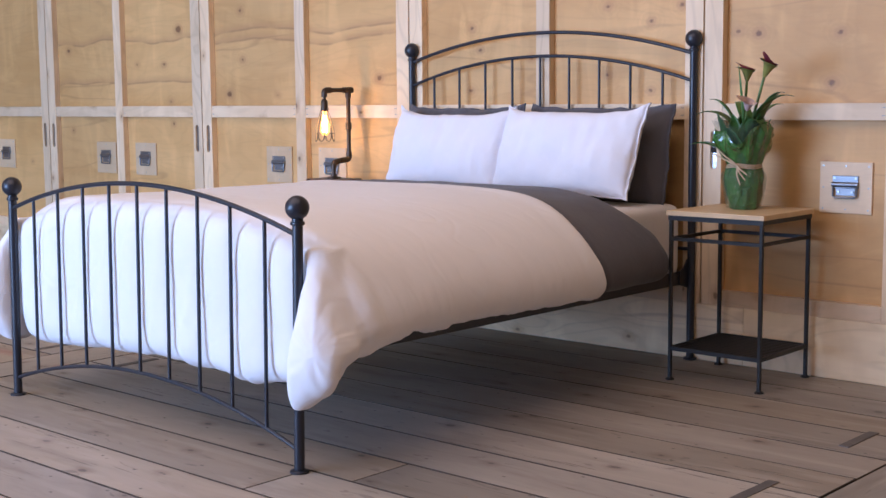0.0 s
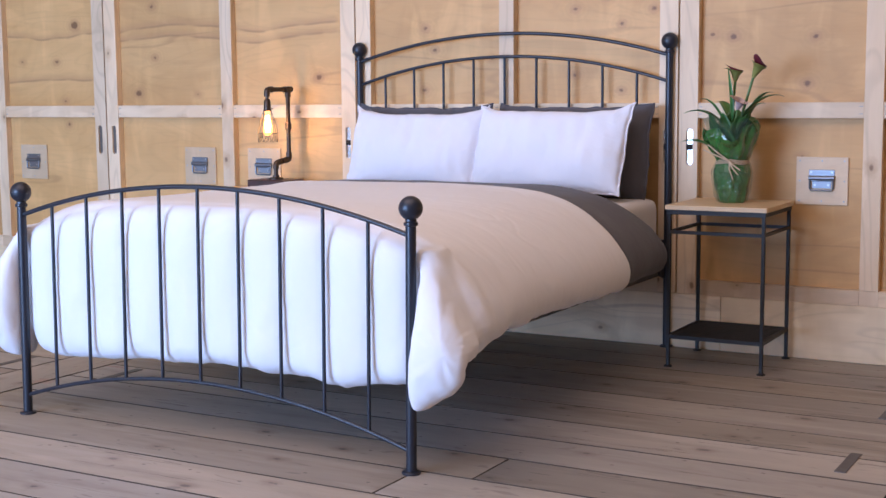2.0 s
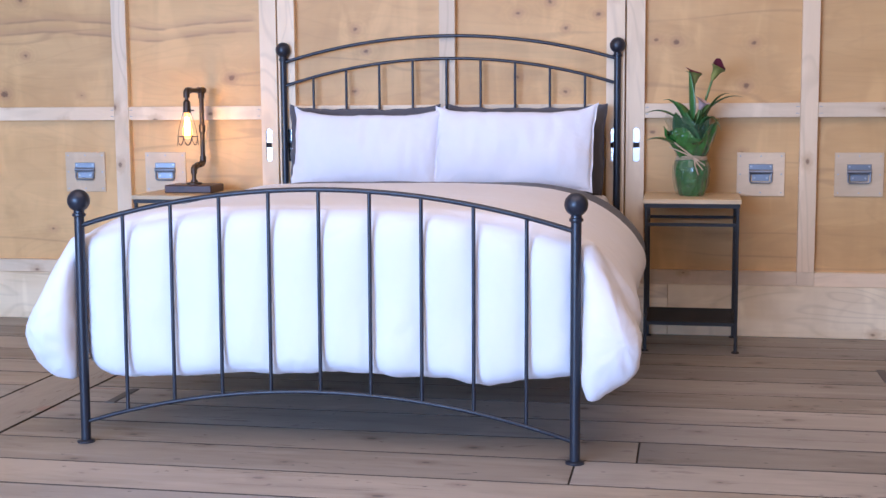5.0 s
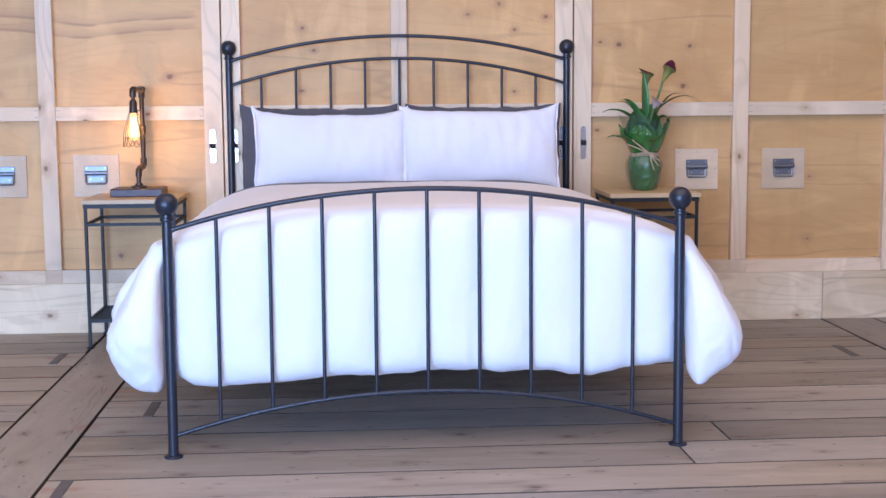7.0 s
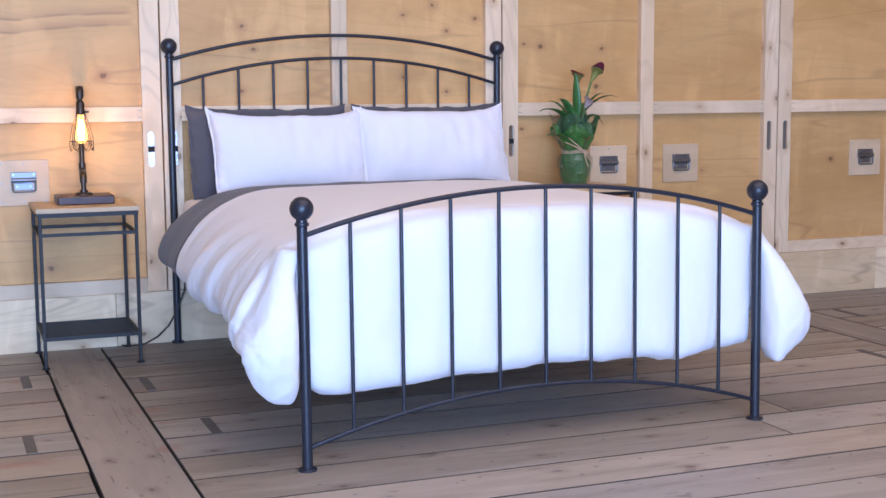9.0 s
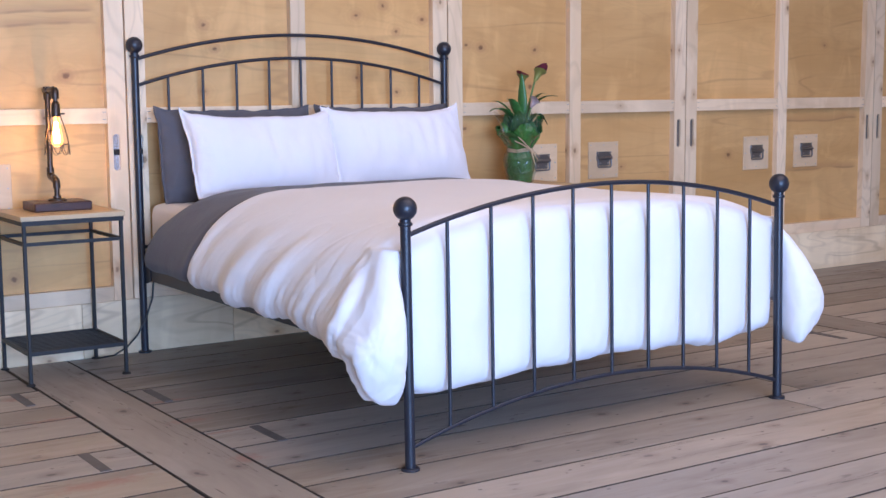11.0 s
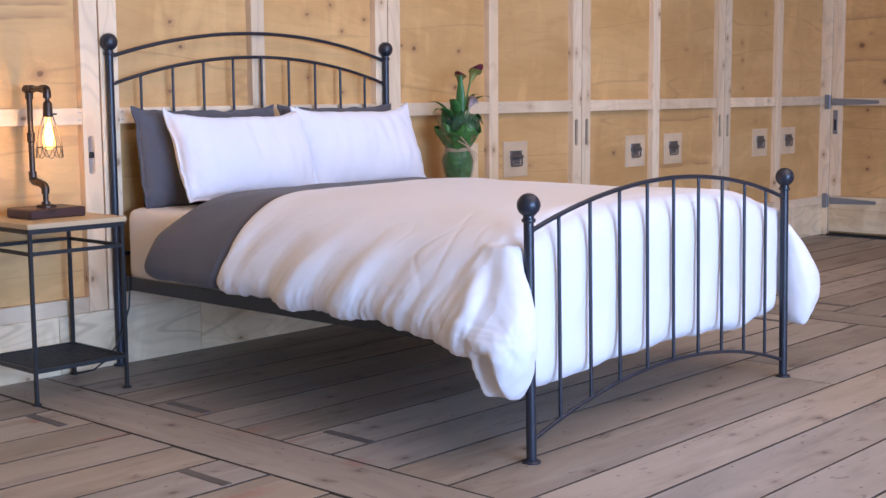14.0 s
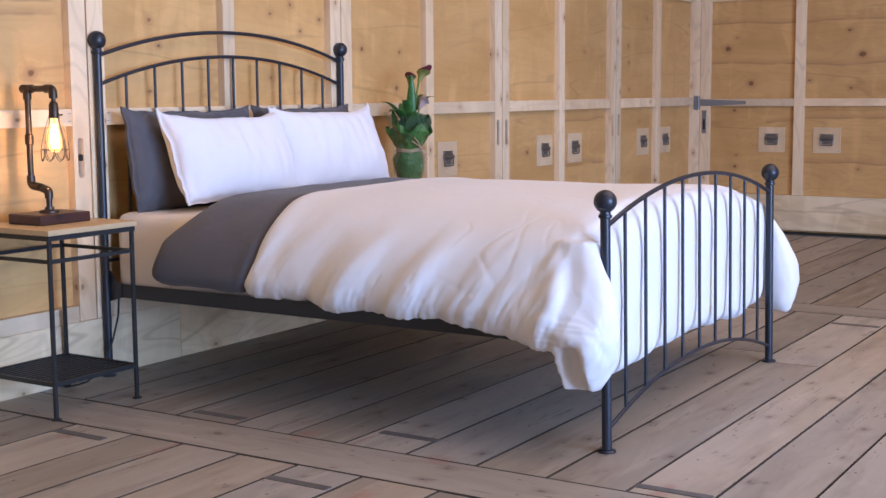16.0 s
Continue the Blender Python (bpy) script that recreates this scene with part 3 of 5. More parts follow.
for i in range(6):
    y1 = PANEL_Y - i * 1.6
    part("panel", box(WEST - 0.15, WEST, max(y1 - 1.6, SOUTH), y1, 0, TOP), M_PANEL, wall_west)
# south wall with the wide doorway
DOOR = (-4.85, -0.15, 2.75)
wall_south = tagged(group_of("wall_south"), "plain plywood wall with a wide open doorway", "wall", kind="structure")
for x0, x1, z0, z1 in ((WEST - 0.15, DOOR[0], 0, TOP), (DOOR[1], 2.6, 0, TOP), (2.6, EAST + 0.15, 0, TOP), (DOOR[0], DOOR[1], DOOR[2], TOP)):
    part("panel", box(x0, x1, SOUTH - 0.15, SOUTH, z0, z1), M_PANEL, wall_south)

FILL_GAP = (-1.85, 2.85, -5.95, -1.85)        # unseen gap in the roof boards, added for the warm fill lamp
bm = bmesh.new()
for x0, x1, y0, y1 in ((WEST, FILL_GAP[0], SOUTH, 0.1), (FILL_GAP[1], EAST, SOUTH, 0.1), (FILL_GAP[0], FILL_GAP[1], SOUTH, FILL_GAP[2]), (FILL_GAP[0], FILL_GAP[1], FILL_GAP[3], 0.1)):
    add_box(bm, x0, x1, y0, y1, TOP, TOP + 0.1)
tagged(part("ceiling", bm, M_CEIL), "boarded wooden ceiling", "ceiling", kind="structure")

# ---- the floor ----
floor = tagged(group_of("floor"), "worn grey-brown plank floor with wide cross boards", "floor", kind="structure")
part("subfloor", box(WEST - 0.15, EAST + 0.15, SOUTH - 0.15, 0.1, -0.10, -0.025), M_DARK, floor)
CROSS = (-4.812, -1.380, 2.050, 5.482)
W_CROSS = 0.255
SEAMS = (-0.020, -0.258, -0.490, -0.715, -0.980, -1.215, -1.440, -1.680, -1.930, -2.168, -2.418, -2.652, -2.888)
SEAMS_WEST = (-0.020, -0.260, -0.512, -0.780, -1.000, -1.234, -1.466, -1.702, -1.966, -2.180, -2.420, -2.700)


def board(name, mat, x0, x1, y0, y1, z):
    """A floorboard with worn edges, its sides dark with dirt and the seam's shade."""
    ob = part(name, box(x0, x1, y0, y1, -0.024, z, bevel=0.0019), mat, floor)
    ob.data.materials.append(M_JOINT)
    for f in ob.data.polygons:
        f.material_index = 0 if f.normal.z > 0.9 else 1
    return ob


spans = [(WEST, CROSS[0])] + [(a + W_CROSS, b) for a, b in zip(CROSS, CROSS[1:])]
BUTTS = {(2, 8): [0.967], (2, 9): [0.785], (2, 15): [0.25], (1, 14): [-3.1], (3, 4): [3.6], (3, 11): [4.1]}   # board ends within a span
rng = random.Random(5)
for x in CROSS[:3]:
    y = 0.02
    while y > SOUTH:
        y2 = max(y - 3.7 - rng.random() * 0.4, SOUTH)
        board("cross_board", M_FLOOR_Y, x + 0.002, x + W_CROSS - 0.002, y2 + 0.002, y, 0.0)
        y = y2
for k, (x0, x1) in enumerate(spans):
    y = -0.020
    i = 0
    part("plank", box(x0 + 0.003, min(x1 - 0.003, EAST), -0.0185, 0.02, -0.024, 0.0), M_FLOOR_X, floor)
    edges = SEAMS_WEST if k < 2 else SEAMS
    while y > SOUTH:
        w = y - edges[i + 1] if i + 1 < len(edges) else 0.240 + rng.uniform(-0.012, 0.02)
        dz = rng.uniform(-0.0008, 0.0)
        g = rng.uniform(0.004, 0.008)
        ends = [x0 + 0.003 + rng.uniform(0, 0.006)] + BUTTS.get((k, i), []) + [min(x1 - 0.003 - rng.uniform(0, 0.006), EAST)]
        for e0, e1 in zip(ends, ends[1:]):
            board("plank", M_FLOOR_X, e0 + 0.0015, e1 - 0.0015, max(y - w, SOUTH) + g, y - 0.001, dz + rng.uniform(-0.0006, 0.0))
        y -= w
        i += 1
for x, y in ((-1.045, -0.85), (-0.945, -1.575), (-1.058, -2.53), (-1.478, -0.625), (-1.530, -1.575), (1.868, -0.805), (1.880, -1.50), (1.80, -2.29), (2.45, -0.62), (2.50, -1.58)):
    part("strip", box(x - 0.017, x + 0.017, y - 0.112, y + 0.112, -0.004, 0.0022, bevel=0.0008), M_STRIP, floor, "dark metal strip let into the board")


# ---- handle plates on the walls ----
def handle_plate(place, turn=0):
    """A screwed birch plate with a folding steel chest handle."""
    h = group_of("handle_plate", place)
    h.rotation_euler = (0, 0, radians(turn))
    board = part("plate", box(-0.105, 0.105, -0.008, 0.0, -0.098, 0.098, bevel=0.0015), M_BOARD, h)
    sc = lathe([(0.0, 0.0), (0.0036, 0.0), (0.0036, 0.0012), (0, 0.0016)], 8)
    bmesh.ops.rotate(sc, matrix=Matrix.Rotation(radians(90), 3, "X"), verts=sc.verts)
    head = part("screw", sc, M_SCREW, h)
    head.location = (-0.09, -0.008, -0.082)
    for x in (-0.09, 0, 0.09):
        for z in (-0.082, 0.0, 0.082):
            if (x or z) and (x, z) != (-0.09, -0.082):
                piece("screw", head.data, h, (x, -0.008, z))
    body = box(-0.052, 0.052, -0.012, -0.008, -0.002, 0.046, bevel=0.0015)
    handle = part("handle", body, M_STEEL, h, "zinc steel folding handle")
    lip = bmesh.new()
    add_tube(lip, [(-0.052, -0.013, 0.012), (0.052, -0.013, 0.012)], 0.010, 14)
    smooth_sides(part("hinge_roll", lip, M_STEEL, handle))
    part("back_plate", box(-0.038, 0.038, -0.011, -0.008, -0.030, -0.002, bevel=0.001), M_STEEL, handle)
    rivet = part("rivet", tube([(0, 0, 0), (0, -0.0045, 0)], 0.0042, 10), M_SCREW, handle)
    rivet.location = (-0.042, -0.010, 0.036)
    for x, z in ((0.042, 0.036), (-0.027, -0.016), (0.027, -0.016)):
        piece("rivet", rivet.data, handle, (x, -0.010, z))
    bale = [(-0.047, -0.016, 0.010), (-0.047, -0.017, -0.030), (-0.041, -0.017, -0.037), (0.041, -0.017, -0.037), (0.047, -0.017, -0.030), (0.047, -0.016, 0.010)]
    smooth_sides(part("bail", tube(bale, 0.0042, 8), M_STEEL, handle))
    return tagged(h, "square birch plate with folding zinc handle on wall panel", "handle", "handles along the walls")


first = handle_plate((1.425, PANEL_Y, 0.735))
for x in (-4.70, -3.49, -3.07, -1.835, -1.413, 1.850, 3.03, 3.462, 4.60, 5.02):
    copy_thing(first, pose(x, PANEL_Y, 0.735))
for y in (-0.650, -1.078):
    copy_thing(first, pose(EAST, y, 0.725, 0, 0, -90))


def strap_hinge(z):
    h = group_of("strap_hinge", (EX, -0.06, z))
    part("leaf", box(-0.004, 0.0, 0.0, 0.035, -0.055, 0.055, bevel=0.001), M_IRON, h).location = (-0.012, 0.0, 0)
    smooth_sides(part("knuckle", tube([(-0.012, -0.004, -0.05), (-0.012, -0.004, 0.05)], 0.009, 12), M_IRON, h))
    bm = bmesh.new()
    pts = [(-0.02, 0.026), (-0.06, 0.026), (-0.385, 0.012), (-0.392, 0.0), (-0.385, -0.012), (-0.06, -0.026), (-0.02, -0.026)]
    a = [bm.verts.new((-0.006, y, zz)) for y, zz in pts]
    b = [bm.verts.new((-0.0005, y, zz)) for y, zz in pts]
    bm.faces.new(a)
    bm.faces.new(b[::-1])
    for i in range(len(pts)):
        bm.faces.new((a[i], b[i], b[(i + 1) % len(pts)], a[(i + 1) % len(pts)]))
    bmesh.ops.recalc_face_normals(bm, faces=bm.faces)
    part("strap", bm, M_IRON, h)
    return tagged(h, "grey iron strap hinge on the pine door frame", "hinge", "strap hinges")


strap_hinge(1.012)
strap_hinge(0.262)
bolt = group_of("door_latch", (EX, -0.11, 0.86))
part("plate", box(-0.005, 0.0, -0.018, 0.018, -0.09, 0.09, bevel=0.001), M_IRON, bolt)
part("slot", box(-0.007, -0.0052, -0.007, 0.007, -0.06, 0.02), M_DARK, bolt)
tagged(bolt, "narrow iron latch plate on the door post", "latch")


# ---- the bed frame ----
HX, FOOT_Y, HEAD_Y = 0.785, -2.195, -0.040


def end_y(y, z):
    """The foot end leans towards the bed by about one degree."""
    return y - 0.006 + 0.0165 * z if y == FOOT_Y else y


bed = tagged(group_of("bed_frame"), "black metal bed frame with arched spindle ends and ball finials", "bed")


def bed_post(x, y, ball_z):
    p = smooth_sides(part("post", tube([(x, end_y(y, 0), 0.004), (x, end_y(y, ball_z), ball_z - 0.030)], 0.0158, 20), M_BLACK, bed))
    part("ball", ball(0.0355, (x, end_y(y, ball_z), ball_z)), M_BLACK, p, "round ball finial", True)
    neck = [(0.0158, -0.052), (0.0205, -0.050), (0.0215, -0.046), (0.0205, -0.041), (0.0170, -0.039), (0.0165, -0.030), (0.0, -0.030)]
    smooth_sides(part("collar", lathe(neck, 20, (x, end_y(y, ball_z), ball_z)), M_BLACK, p))
    smooth_sides(part("foot", lathe([(0.0, 0.0), (0.0285, 0.0), (0.0285, 0.005), (0.026, 0.0075), (0.0165, 0.009), (0.0165, 0.012), (0, 0.012)], 20, (x, end_y(y, 0), 0)), M_BLACK, p))
    return p


for s in (-1, 1):
    bed_post(s * HX, FOOT_Y, 0.777)
    bed_post(s * HX, HEAD_Y, 1.317)


def arch(z_end, z_mid, x):
    """Height at x of a circular arch over the bed's width."""
    half, rise = HX - 0.012, z_mid - z_end
    r = (half * half + rise * rise) / (2 * rise)
    sign = 1 if rise > 0 else -1
    return z_mid - r + sign * math.sqrt(r * r - x * x) if sign > 0 else z_mid - r - math.sqrt(r * r - x * x)


def arch_rail(name, y, z_end, z_mid, r):
    xs = np.linspace(-(HX - 0.012), HX - 0.012, 49)
    return smooth_sides(part(name, tube([(x, end_y(y, arch(z_end, z_mid, x)), arch(z_end, z_mid, x)) for x in xs], r, 12), M_BLACK, bed))


arch_rail("top_arch", FOOT_Y, 0.700, 0.816, 0.0078)
arch_rail("lower_arch", FOOT_Y, 0.068, 0.189, 0.0068)
arch_rail("top_arch", HEAD_Y, 1.261, 1.371, 0.0078)
arch_rail("second_arch", HEAD_Y, 1.150, 1.268, 0.0072)
smooth_sides(part("head_rail", tube([(-HX, HEAD_Y, 0.46), (HX, HEAD_Y, 0.46)], 0.0072, 12), M_BLACK, bed))
for k in range(1, 10):
    x = (k - 5) * 0.1597
    smooth_sides(part("spindle", tube([(x, end_y(FOOT_Y, 0.15), arch(0.068, 0.189, x)), (x, end_y(FOOT_Y, 0.77), arch(0.700, 0.812, x))], 0.0060, 10), M_BLACK, bed))
    smooth_sides(part("spindle", tube([(x, HEAD_Y, 0.46), (x, HEAD_Y, arch(1.150, 1.268, x))], 0.0060, 10), M_BLACK, bed))
for s in (-1, 1):
    bm = bmesh.new()
    add_box(bm, *sorted((s * 0.768, s * 0.773)), FOOT_Y + 0.085, HEAD_Y - 0.02, 0.318, 0.372)
    add_box(bm, *sorted((s * 0.725, s * 0.768)), FOOT_Y + 0.085, HEAD_Y - 0.02, 0.318, 0.323)
    part("side_rail", bm, M_BLACK, bed)
    for y, d in ((HEAD_Y, -1),):
        bm = bmesh.new()
        q = [(y + d * 0.012, 0.30), (y + d * 0.075, 0.318), (y + d * 0.075, 0.372), (y + d * 0.045, 0.385), (y + d * 0.018, 0.42), (y + d * 0.012, 0.42)]
        a = [bm.verts.new((s * 0.7735, yy, zz)) for yy, zz in q]
        b = [bm.verts.new((s * 0.7785, yy, zz)) for yy, zz in q]
        bm.faces.new(a)
        bm.faces.new(b[::-1])
        for i in range(len(q)):
            bm.faces.new((a[i], b[i], b[(i + 1) % len(q)], a[(i + 1) % len(q)]))
        bmesh.ops.recalc_face_normals(bm, faces=bm.faces)
        part("bracket", bm, M_BLACK, bed)
for k in range(9):
    y = -0.20 - k * 0.23
    part("slat", box(-0.766, 0.766, y - 0.03, y + 0.03, 0.3235, 0.338), M_BLACK, bed)


# ---- bedding ----
def wavy(p, f, seed):
    return noise.noise(Vector((p[0] * f + seed, p[1] * f - seed, p[2] * f + 2 * seed)))


def ease(v, a, b):
    t = min(max((v - a) / (b - a), 0.0), 1.0)
    return t * t * (3 - 2 * t)


def cushion(name, mat, sx, sy, sz, power=0.42, nu=72, nv=48, dog=0.0, dip=0.0, seam=0.0, seed=0.0, crease=0.012, sag=0.0):
    """A stuffed form of half sizes sx, sy (in its plane) and sz; dog: how far the corners stick out."""
    def face(side):
        rows = np.zeros((nv + 1, nu + 1, 3))
        for i in range(nv + 1):
            for j in range(nu + 1):
                u, v = -math.cos(math.pi * j / nu), -math.cos(math.pi * i / nv)
                u, v = u * 0.85 + 0.15 * (2 * j / nu - 1), v * 0.85 + 0.15 * (2 * i / nv - 1)
                x = sx * u * (1 - dog * (1 - v * v) * abs(u) ** 3 - (0.05 * v * v if v < 0 else 0.0))
                y = sy * v * (1 - (dip if v > 0 else dog) * (1 - u ** 4) * abs(v) ** 3)
                t = max(0.0, (1 - u * u) * (1 - v * v)) ** power
                if seam:
                    t = max(0.0, (1 - min(1, abs(u) / (1 - seam)) ** 2) * (1 - min(1, abs(v) / (1 - seam * sx / sy)) ** 2)) ** power
                z = side * (0.004 + sz * t)
                n = wavy((x, y, side), 5.0, seed) * crease * 2.4 * t + wavy((x * 1.6, y * 0.6, side), 13.0, seed + 3) * crease * t
                for cu in (-1, 1):
                    for cv in (-1, 1):
                        far = math.hypot((u - cu) * sx, (v - cv) * sy)
                        turn = math.atan2((v - cv) * sy, (u - cu) * sx)
                        n += 0.018 * t * math.exp(-(far / 0.11) ** 2) * (0.3 - abs(wavy((turn * 4.0, far * 3.0, cu), 1.0, seed + cv)))
                rim = max(abs(u), abs(v))
                n += 0.006 * t * ease(rim, 0.62, 0.92) * (0.3 - abs(wavy(((x if abs(v) > abs(u) else y) * 1.0, rim * 0.25, side), 26.0, seed + 11)))
                edge = (1 - t) ** 2 * (0.020 * wavy((x, y, 0), 9.0, seed + 8) + 0.014 * wavy((x, y, 0), 24.0, seed + 5))
                x += (1 - t) ** 2 * 0.006 * wavy((x, y, 2), 19.0, seed + 2) * abs(u)
                y += (1 - t) ** 2 * 0.008 * wavy((x, y, 4), 15.0, seed + 6) * abs(v)
                rows[i, j] = (x, y + sag * -0.02 * (1 - u * u) * (v > 0) * v, z + side * n + edge)
        return rows
    a, b = face(1), face(-1)
    n = nu + 1
    loop = list(range(n)) + [i * n + nu for i in range(1, nv + 1)] + [nv * n + j for j in range(nu - 1, -1, -1)] + [i * n for i in range(nv - 1, 0, -1)]
    quads = [(i * n + j, i * n + j + 1, (i + 1) * n + j + 1, (i + 1) * n + j) for i in range(nv) for j in range(nu)]
    back = len(a.reshape(-1, 3))
    faces = quads + [tuple(back + k for k in q[::-1]) for q in quads]
    faces += [(loop[k], back + loop[k], back + loop[(k + 1) % len(loop)], loop[(k + 1) % len(loop)]) for k in range(len(loop))]
    me = bpy.data.meshes.new(name)
    me.from_pydata(np.concatenate([a.reshape(-1, 3), b.reshape(-1, 3)]).tolist(), [], faces)
    bm = bmesh.new()
    bm.from_mesh(me)
    bmesh.ops.recalc_face_normals(bm, faces=bm.faces)
    bm.to_mesh(me)
    bm.free()
    me.materials.append(mat)
    me.shade_smooth()
    return new(name, me)


def mattress():
    bm = box(-0.757, 0.757, -2.12, -0.066, 0.3385, 0.650)
    bmesh.ops.bevel(bm, geom=list(bm.edges), offset=0.055, segments=6, affect="EDGES", profile=0.6)
    ob = part("mattress", bm, M_SHEET, None, "", True)
    return tagged(ob, "mattress in a pale fitted sheet on the bed frame", "mattress")


mattress()

# half sections of the cover, from the middle of the bed to the hem: at mid length and at the foot
SEC_MID = [(0, 0.736), (0.20, 0.737), (0.40, 0.733), (0.56, 0.720), (0.68, 0.693), (0.78, 0.648), (0.855, 0.59), (0.905, 0.53), (0.930, 0.475), (0.930, 0.43), (0.905, 0.395), (0.87, 0.385)]
SEC_FOOT = [(0, 0.750), (0.20, 0.750), (0.40, 0.742), (0.56, 0.725), (0.68, 0.697), (0.785, 0.655), (0.855, 0.600), (0.905, 0.535), (0.942, 0.470), (0.955, 0.415), (0.93, 0.365), (0.89, 0.345)]


def section(ctrl, s):
    """Point at s (0 middle to 1 hem) of a smooth line through the controls."""
    n = len(ctrl) - 1
    f = min(max(s, 0.0), 1.0) * n
    i = min(int(f), n - 1)
    f -= i
    g = lambda k: np.array(ctrl[min(max(k, 0), n)]) if k >= 0 else np.array((-ctrl[-k][0], ctrl[-k][1]))
    a, b, c, d = g(i - 1), g(i), g(i + 1), g(i + 2)
    return 0.5 * (2 * b + (c - a) * f + (2 * a - 5 * b + 4 * c - d) * f * f + (3 * b - 3 * c + d - a) * f ** 3)


def cover_point(y, s, shrink=0.0):
    """Outer face of the cover at length y and s in -1 (one hem) to 1 (other hem)."""
    w = ease(-y, 1.60, 2.12)
    a = abs(s)
    p = section(SEC_MID, a) * (1 - w) + section(SEC_FOOT, a) * w
    q = section(SEC_MID, max(a - 0.02, 0)) * (1 - w) + section(SEC_FOOT, max(a - 0.02, 0)) * w
    x, z = p
    if shrink:
        d = p - q
        ln = math.hypot(*d) + 1e-9
        nx, nz = (d[1] / ln, -d[0] / ln) if a > 0.021 else (0.0, -1.0)
        x, z = x + shrink * (nx if a > 0.021 else 0), z + shrink * (nz if a > 0.021 else -1)
    if s < 0:
        z += 0.016 * ease(a, 0.10, 0.35) * (1 - ease(a, 0.50, 0.75))
        z += ease(a, 0.70, 1.0) * np.interp(-y, (0.85, 1.4, 1.95, 2.12), (0.016, 0.0, -0.012, -0.020))
    else:
        z += ease(a, 0.70, 1.0) * np.interp(-y, (0.8, 1.3, 1.74, 1.84, 2.0, 2.12), (-0.016, -0.014, -0.016, 0.018, 0.004, -0.012))
    return np.array((math.copysign(max(x, 0), s) if s else 0.0, y, z))


def fold(p, s, y):
    """Soft folds of the duvet: long slanting ones on the hanging sides, small puckers at the hem."""
    side = ease(abs(s), 0.40, 0.70)
    hem = ease(abs(s), 0.70, 0.98)
    slant = y - (0.66 - p[2]) * (0.60 if s < 0 else 0.15)
    z = 2.2 if s < 0 else 9.1
    k = noise.noise(Vector((slant * 7.5, abs(p[0]) * 0.7 + 3, z)))
    k2 = noise.noise(Vector((slant * 17.0, p[2] * 2.2, z + 3)))
    k3 = noise.noise(Vector((slant * 38.0, p[2] * 9.0, z + 5)))
    k4 = noise.noise(Vector((y * 24.0, p[2] * 22.0, z + 8)))
    big = noise.noise(Vector((p[0] * 2.6, y * 2.6, 1.7)))
    gain = 1.0 if s < 0 else 0.38
    ridge = 0.5 - abs(k2) * 2.2
    end = 1 - 0.75 * ease(abs(s), 0.90, 1.0)
    return 0.008 * big + end * (side * gain * (0.030 * k + 0.013 * ridge) + hem * gain * (0.012 * k2 + 0.010 * k3 + 0.004 * k4))


def edge_y(s):
    """Line of the duvet's turned head end: further down the bed at the shoulders."""
    a = abs(s)
    return -0.83 - 0.045 * ease(a, 0.20, 0.50) + (0.055 * ease(a, 0.55, 0.9) if s > 0 else 0.03 * ease(a, 0.6, 0.9)) + 0.010 * math.sin(5 * s + 1)


def patch_grid(nu, nv, place):
    """Grid of place(u, v) over -1..1, closer together at the rims."""
    us = np.sin(np.linspace(-1, 1, nu) * math.pi / 2)
    vs = np.sin(np.linspace(-1, 1, nv) * math.pi / 2)
    return np.array([[place(u, v) for u in us] for v in vs])


